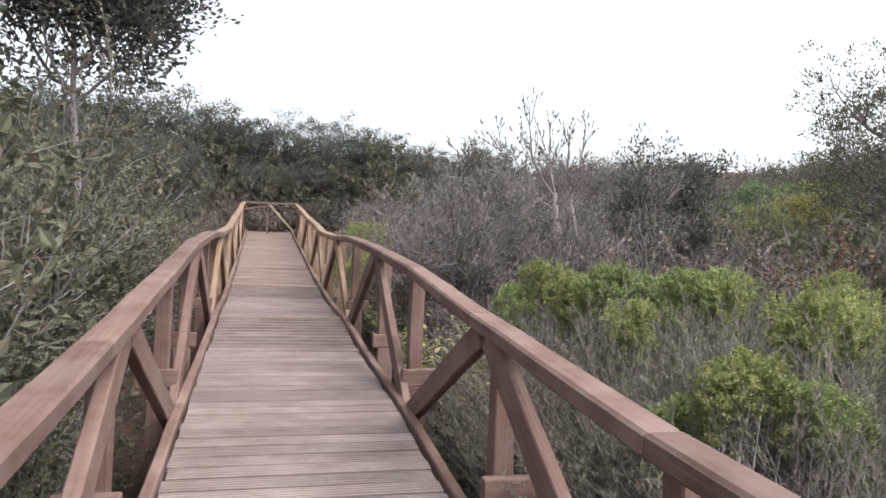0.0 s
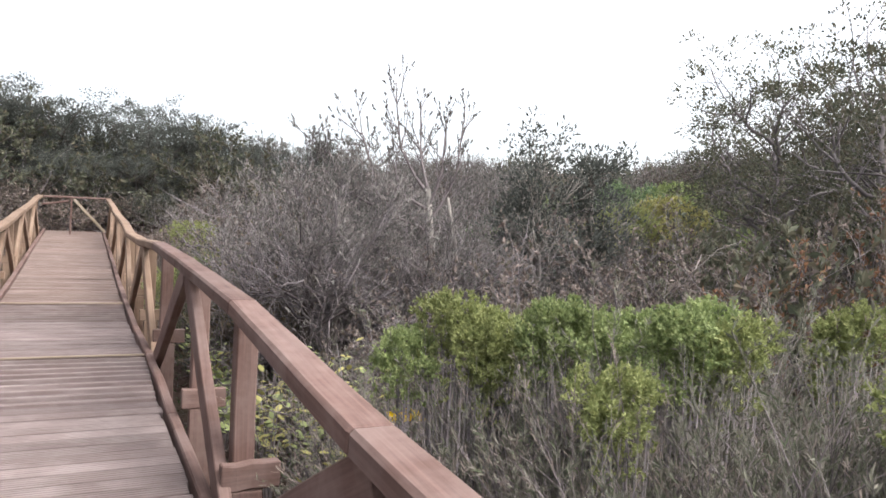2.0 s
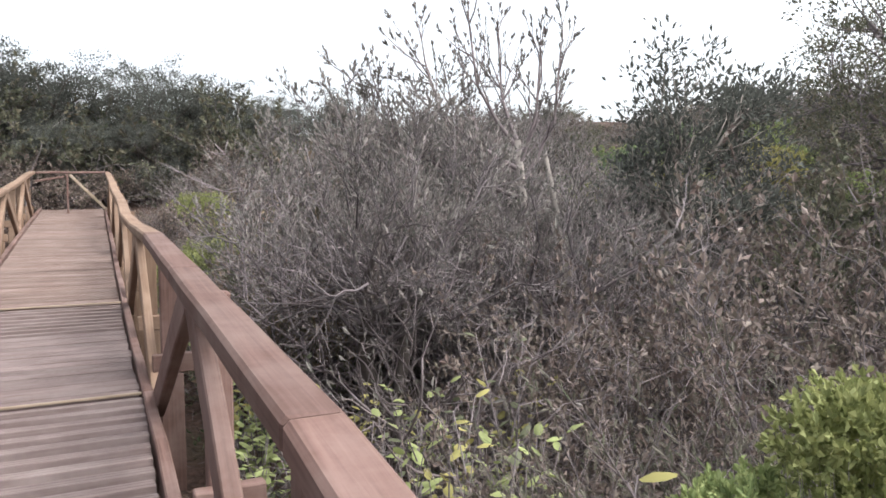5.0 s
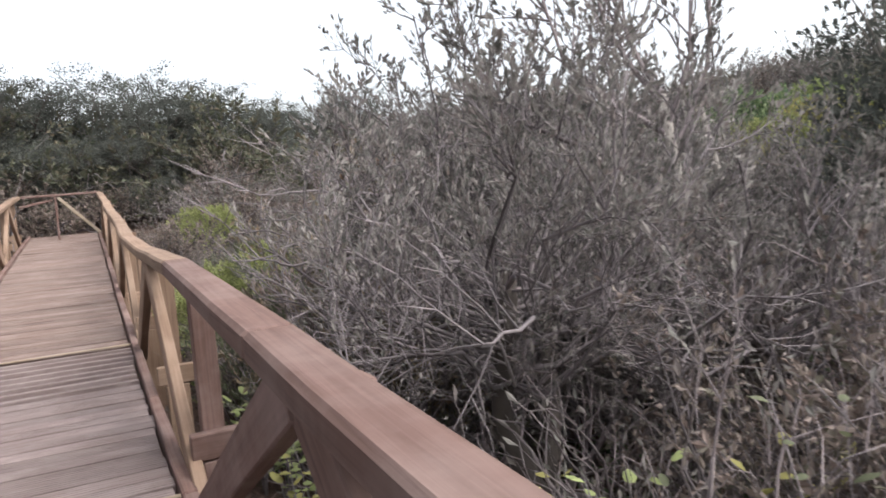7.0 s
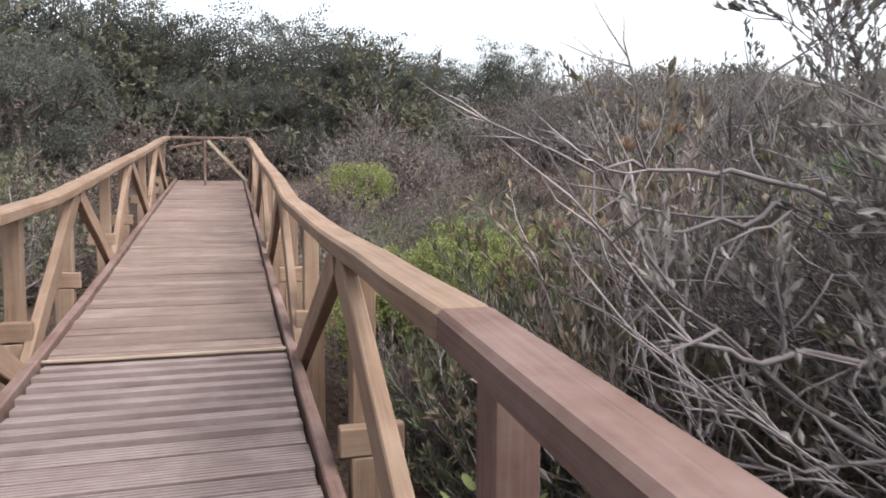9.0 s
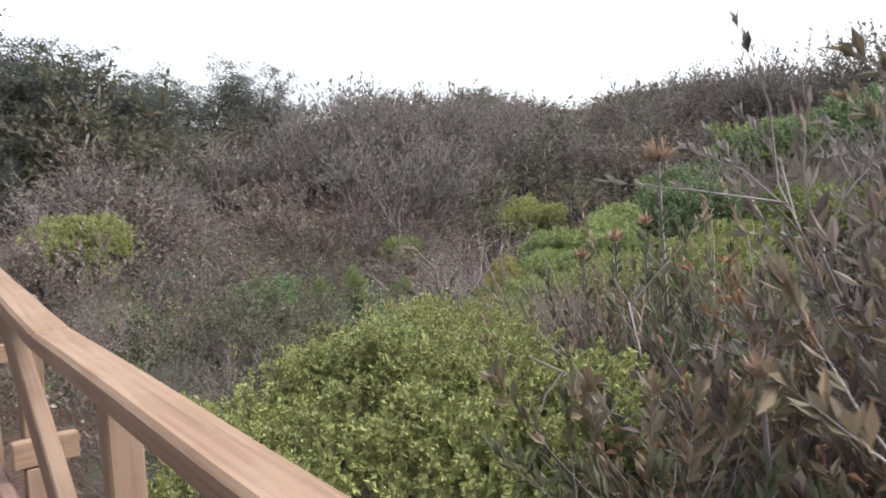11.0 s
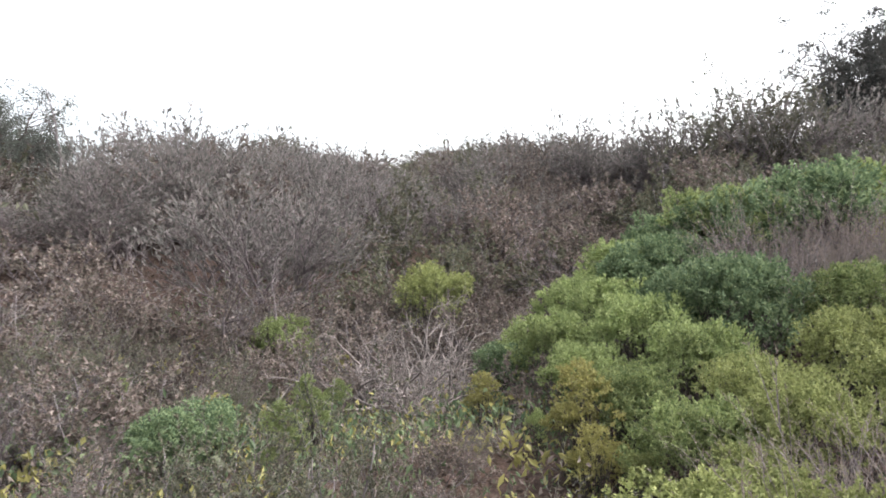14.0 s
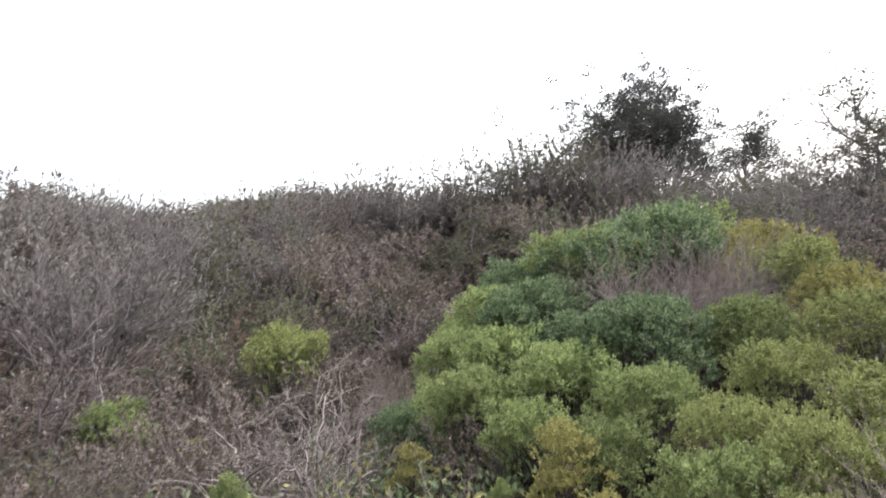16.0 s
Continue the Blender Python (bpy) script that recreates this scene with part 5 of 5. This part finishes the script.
def plant_single():
    # bare tree with tufted twigs, and the small dark trees by it
    bare_tree((3.22, 8.2))
    for i, (x, y, top, crown) in enumerate(((4.0, 7.5, 2.98, 0.62), (4.75, 7.65, 2.84, 0.36))):
        ob = tree("small_tree", "small dark-leaved tree on slim pale trunks", "tree", "small trees", 160 + i, 2.5, 0.5, crown, PALE_BARK, HAZED_RIDGE_LEAF, 3, (13, 5, 4), 12, 0.042, 0.018, 0.034, 42, 0.045, steep=0.9)
        stand(ob, x, y, top)
    # two old shrubs that fan out from blackened stems
    fan_shrub((1.94, 7.92), 1.5, 210, 36, 1.15, 2.62)
    fan_shrub((2.55, 8.95), 1.45, 214, 42, 1.15, 3.1)
    fan_shrub((3.1, 7.6), 1.3, 217, 20, 0.95, 2.15)
    # slim tree beside the left railing
    ob = tree("slim_tree", "slender evergreen tree with a dense dark crown beside the railing", "tree", "", 165, 4.6, 0.62, 0.95, GREY_BARK, GLOSSY_LEAF, 3, (14, 6, 5), 60, 0.052, 0.026, 0.034, 48, 0.1)
    stand(ob, -1.95, 7.6, 5.5)
    # broad evergreens at the edge of the scrub, and the pine on the hill
    for i, (x, y, top) in enumerate(((8.9, 8.8, 4.7), (7.0, 6.0, 4.0), (10.2, 7.4, 5.6), (17.5, 7.7, 6.5))):
        ob = tree("evergreen_tree", "broad dark evergreen tree above the scrub", "tree", "evergreen trees", 170 + i, 2.6, 0.1, 1.35, GREY_BARK, DUSTY_LEAF, 3, (18, 7, 6), 22, 0.042, 0.02, 0.06, 52, 0.045)
        stand(ob, x, y, top)
    ob = tree("pine_tree", "dark flat-topped pine tree on the hill crest", "tree", "pine trees", 184, 4.1, 0.3, 3.2, DARK_BARK, GLOSSY_LEAF, 3, (24, 7, 5), 64, 0.09, 0.042, 0.13, 62, 0.11)
    stand(ob, 26.2, 11.7, 9.3)
    ob = tree("pine_tree", "small thin pine tree leaning on the hill crest", "tree", "pine trees", 181, 3.6, 0.6, 1.6, DARK_BARK, GLOSSY_LEAF, 3, (6, 5, 5), 34, 0.09, 0.04, 0.08, 50, 0.12)
    ob.matrix_basis = spot(26.0, 8.6, 1.0)
    branch_thing("dead_stick", "thin dead stem standing on the ridge", [(8.75, 26.2, 3.2), (8.7, 26.2, 4.8), (8.55, 26.25, 5.95)], 0.03, 0.008, GREY_BARK, twigs=3, seed=2)
    branch_thing("dead_stick", "thin bent stem beside the far landing", [(-0.95, 22.6, 1.9), (-0.8, 22.6, 3.0), (-0.55, 22.6, 3.65)], 0.014, 0.006, GREY_BARK, seed=3)
    branch_thing("fallen_log", "grey fallen log across the gully", [(12.6, 18.7, ground_z(12.6, 18.7) + 0.12), (13.4, 18.6, ground_z(13.4, 18.6) + 0.1), (14.2, 18.5, ground_z(14.2, 18.5) + 0.13)], 0.09, 0.06, GREY_BARK, "log", 8, seed=4)
    branch_thing("fallen_log", "pale fallen branch on the gully floor", [(4.9, 18.3, ground_z(4.9, 18.3) + 0.05), (5.5, 18.1, ground_z(5.5, 18.1) + 0.06), (6.2, 18.0, ground_z(6.2, 18) + 0.05)], 0.05, 0.03, PALE_BARK, "log", 7, 4, seed=5)
    # long pale limbs that sweep out of the old shrubs
    for i, w in enumerate(([(2.9, 7.2, 0.5), (2.9, 7.5, 1.3), (3.5, 7.6, 1.75), (4.3, 7.6, 2.05)], [(3.3, 11.4, 0.4), (3.1, 11.6, 1.1), (2.6, 11.7, 1.5), (2.3, 12.0, 1.65)],
                           [(3.4, 11.5, 0.3), (3.3, 11.9, 1.0), (3.0, 12.2, 1.6)], [(3.5, 11.6, 0.3), (3.0, 11.3, 0.9), (2.5, 11.2, 1.2)],
                           [(2.5, 8.95, 1.5), (2.1, 8.95, 1.88), (1.8, 8.95, 1.97), (1.63, 8.95, 1.96), (1.46, 8.95, 1.92), (1.2, 8.97, 1.92)],
                           [(2.5, 8.97, 1.5), (2.1, 9.15, 1.95), (1.73, 9.3, 2.07), (1.5, 9.3, 2.06), (1.3, 9.32, 2.07)],
                           [(2.5, 8.92, 1.45), (1.9, 8.7, 1.66), (1.54, 8.6, 1.69), (1.23, 8.6, 1.7), (1.08, 8.62, 1.74)],
                           [(2.0, 7.92, 1.5), (1.8, 8.0, 1.63), (1.64, 8.0, 1.75), (1.55, 8.0, 1.83), (1.4, 8.02, 1.86)],
                           [(1.98, 7.92, 1.45), (2.35, 7.9, 1.52), (2.73, 7.9, 1.48), (3.1, 7.88, 1.45)],
                           [(2.0, 7.88, 1.35), (1.7, 7.4, 1.49), (1.49, 7.35, 1.43)],
                           [(3.0, 7.55, 1.2), (3.2, 6.95, 1.6), (3.38, 6.9, 1.82)])):
        branch_thing("bare_limb", "crooked pale grey bare limb of a dead shrub", w, 0.012, 0.004, GREY_BARK, "branch", 6, 6, 40 + i)
    for i, (x, y, z, s) in enumerate(((2.1, 6.6, 1.35, 0.1), (1.7, 6.1, 1.2, 0.08), (1.5, 6.75, 1.05, 0.09), (1.95, 7.0, 1.3, 0.09), (1.25, 6.35, 0.85, 0.08), (1.6, 8.4, 1.1, 0.08), (5.3, 17.6, 1.5, 0.12), (-1.25, 4.4, 0.75, 0.12), (-1.3, 3.5, 0.5, 0.1), (1.35, 9.6, 1.0, 0.09), (3.1, 16.3, 1.5, 0.13))):
        broad_leaf_plant(60 + i, (x, y), z, SILVER_LEAF, 4, s * 0.6)
    for i, (x, y, z) in enumerate(((1.41, 5.2, 1.28), (1.62, 6.3, 1.2), (1.45, 5.7, 0.85), (1.3, 6.6, 0.8), (1.25, 7.9, 0.85), (-1.2, 2.6, 0.4), (-1.25, 12.5, 1.0), (1.3, 8.8, 0.85), (1.3, 9.3, 0.9), (1.35, 5.0, 0.75), (1.3, 6.9, 0.85), (1.6, 6.7, 1.0), (1.45, 7.2, 0.9), (1.25, 7.4, 0.8), (1.9, 6.2, 1.1), (1.7, 7.6, 1.0), (1.3, 10.0, 0.95), (1.35, 8.3, 0.85), (1.75, 6.85, 0.95), (2.05, 6.75, 1.0), (1.95, 7.3, 1.0), (2.3, 6.9, 1.05), (1.5, 6.45, 0.85), (1.2, 7.7, 0.75), (1.2, 8.6, 0.85))):
        broad_leaf_plant(80 + i, (x, y), z, OCHRE_LEAF if i < 4 or i % 3 == 0 else GREEN_LEAF, 8, 0.07, "leafy_herb", "low herb with yellow-green oval leaves")
    for i, (x, y, z) in enumerate(((1.5, 5.1, 0.93), (1.57, 5.06, 0.93), (1.46, 5.2, 0.88))):
        daisy(100 + i, (x, y), z)
    for i, (x, y, z, s) in enumerate(((3.2, 12.0, 2.42, 0.105), (3.48, 12.5, 2.03, 0.1), (3.42, 12.55, 1.95, 0.09), (3.32, 12.2, 2.12, 0.1), (2.3, 10.7, 2.2, 0.11), (2.55, 10.9, 2.3, 0.1), (1.8, 10.4, 1.7, 0.09), (2.0, 10.9, 1.8, 0.1))):
        flower_head(110 + i, (x, y), z, s if i == 0 else s * 0.7)


def scatter(name, label, category, material, seed, count, each, xr, yr, ll, lw, up, spread, keep, lift=0.0):
    """Ground growth or litter too small to count, as one mesh."""
    rng = np.random.default_rng(seed)
    g, pos, way, tries = Geo(), [], [], 0
    n = 0
    while n < count and tries < count * 6:
        tries += 1
        x, y = rng.uniform(*xr), rng.uniform(*yr)
        if not keep(x, y) or noise.noise((x * 0.6, y * 0.6, seed)) < -0.25:
            continue
        n += 1
        z = ground_z(x, y)
        o = rng.normal(size=(each, 3)) * spread
        pos.extend(np.array([x, y, z + lift]) + o * np.array([1, 1, 0.3]) + np.array([0, 0, 0.01]) + np.abs(o[:, 2:]) * np.array([0, 0, up]))
        d = rng.normal(size=(each, 3))
        d[:, 2] = np.abs(d[:, 2]) * 0.3 + up
        way.extend(d)
    g.leaves(rng, pos, way, ll, lw, 0.2)
    tagged(part(name, g.mesh(name), material), label, category, kind="stuff")


def plant_floor():
    clear = lambda x, y: abs(x) > 1.0 or y > END + 1.6
    scatter("leaf_litter", "dry brown fallen leaves over the soil", "leaf litter", LITTER, 1, 6500, 6, (-4.5, 9), (-2.5, 25), 0.06, 0.03, 0.15, 0.1, clear)
    scatter("dry_brush", "low tangle of dry grey stalks", "undergrowth", MAUVE_TWIG, 2, 3000, 6, (1.0, 12), (-1, 24), 0.13, 0.006, 0.25, 0.08, clear)
    scatter("undergrowth", "low brown and green undergrowth between the shrubs", "undergrowth", BROWN_LEAF, 3, 3400, 9, (-6, 18), (-2, 28), 0.06, 0.034, 0.9, 0.13, clear, 0.1)
    scatter("green_undergrowth", "low green herbs between the shrubs", "undergrowth", DEEP_LEAF, 4, 5200, 8, (1.1, 12), (-1, 22), 0.055, 0.024, 1.0, 0.09, clear, 0.05)
    scatter("grass", "tufts of thin pale green grass in the gully", "grass", HEATH_LEAF, 5, 260, 10, (1.3, 9), (14.5, 19.5), 0.13, 0.006, 1.2, 0.06, clear)
    scatter("gully_plants", "broad green and ochre leaves low on the gully floor", "plant", OCHRE_LEAF, 7, 420, 9, (2.4, 8.5), (15, 20.5), 0.085, 0.04, 0.9, 0.09, clear, 0.06)
    scatter("gully_herbs", "low deep green leafy herbs in the gully", "plant", DEEP_LEAF, 8, 480, 10, (2.2, 9), (14.8, 20.5), 0.075, 0.036, 1.0, 0.1, clear, 0.08)
    scatter("herbs", "silvery green herbs on the gully floor", "plant", SILVER_LEAF, 6, 130, 14, (3.2, 7), (16.4, 19), 0.08, 0.025, 1.2, 0.1, clear)


plant_slope()
plant_scrub()
settle()
plant_single()
plant_floor()
build_railing(1)
build_railing(-1)
build_end_rail()
build_deck()
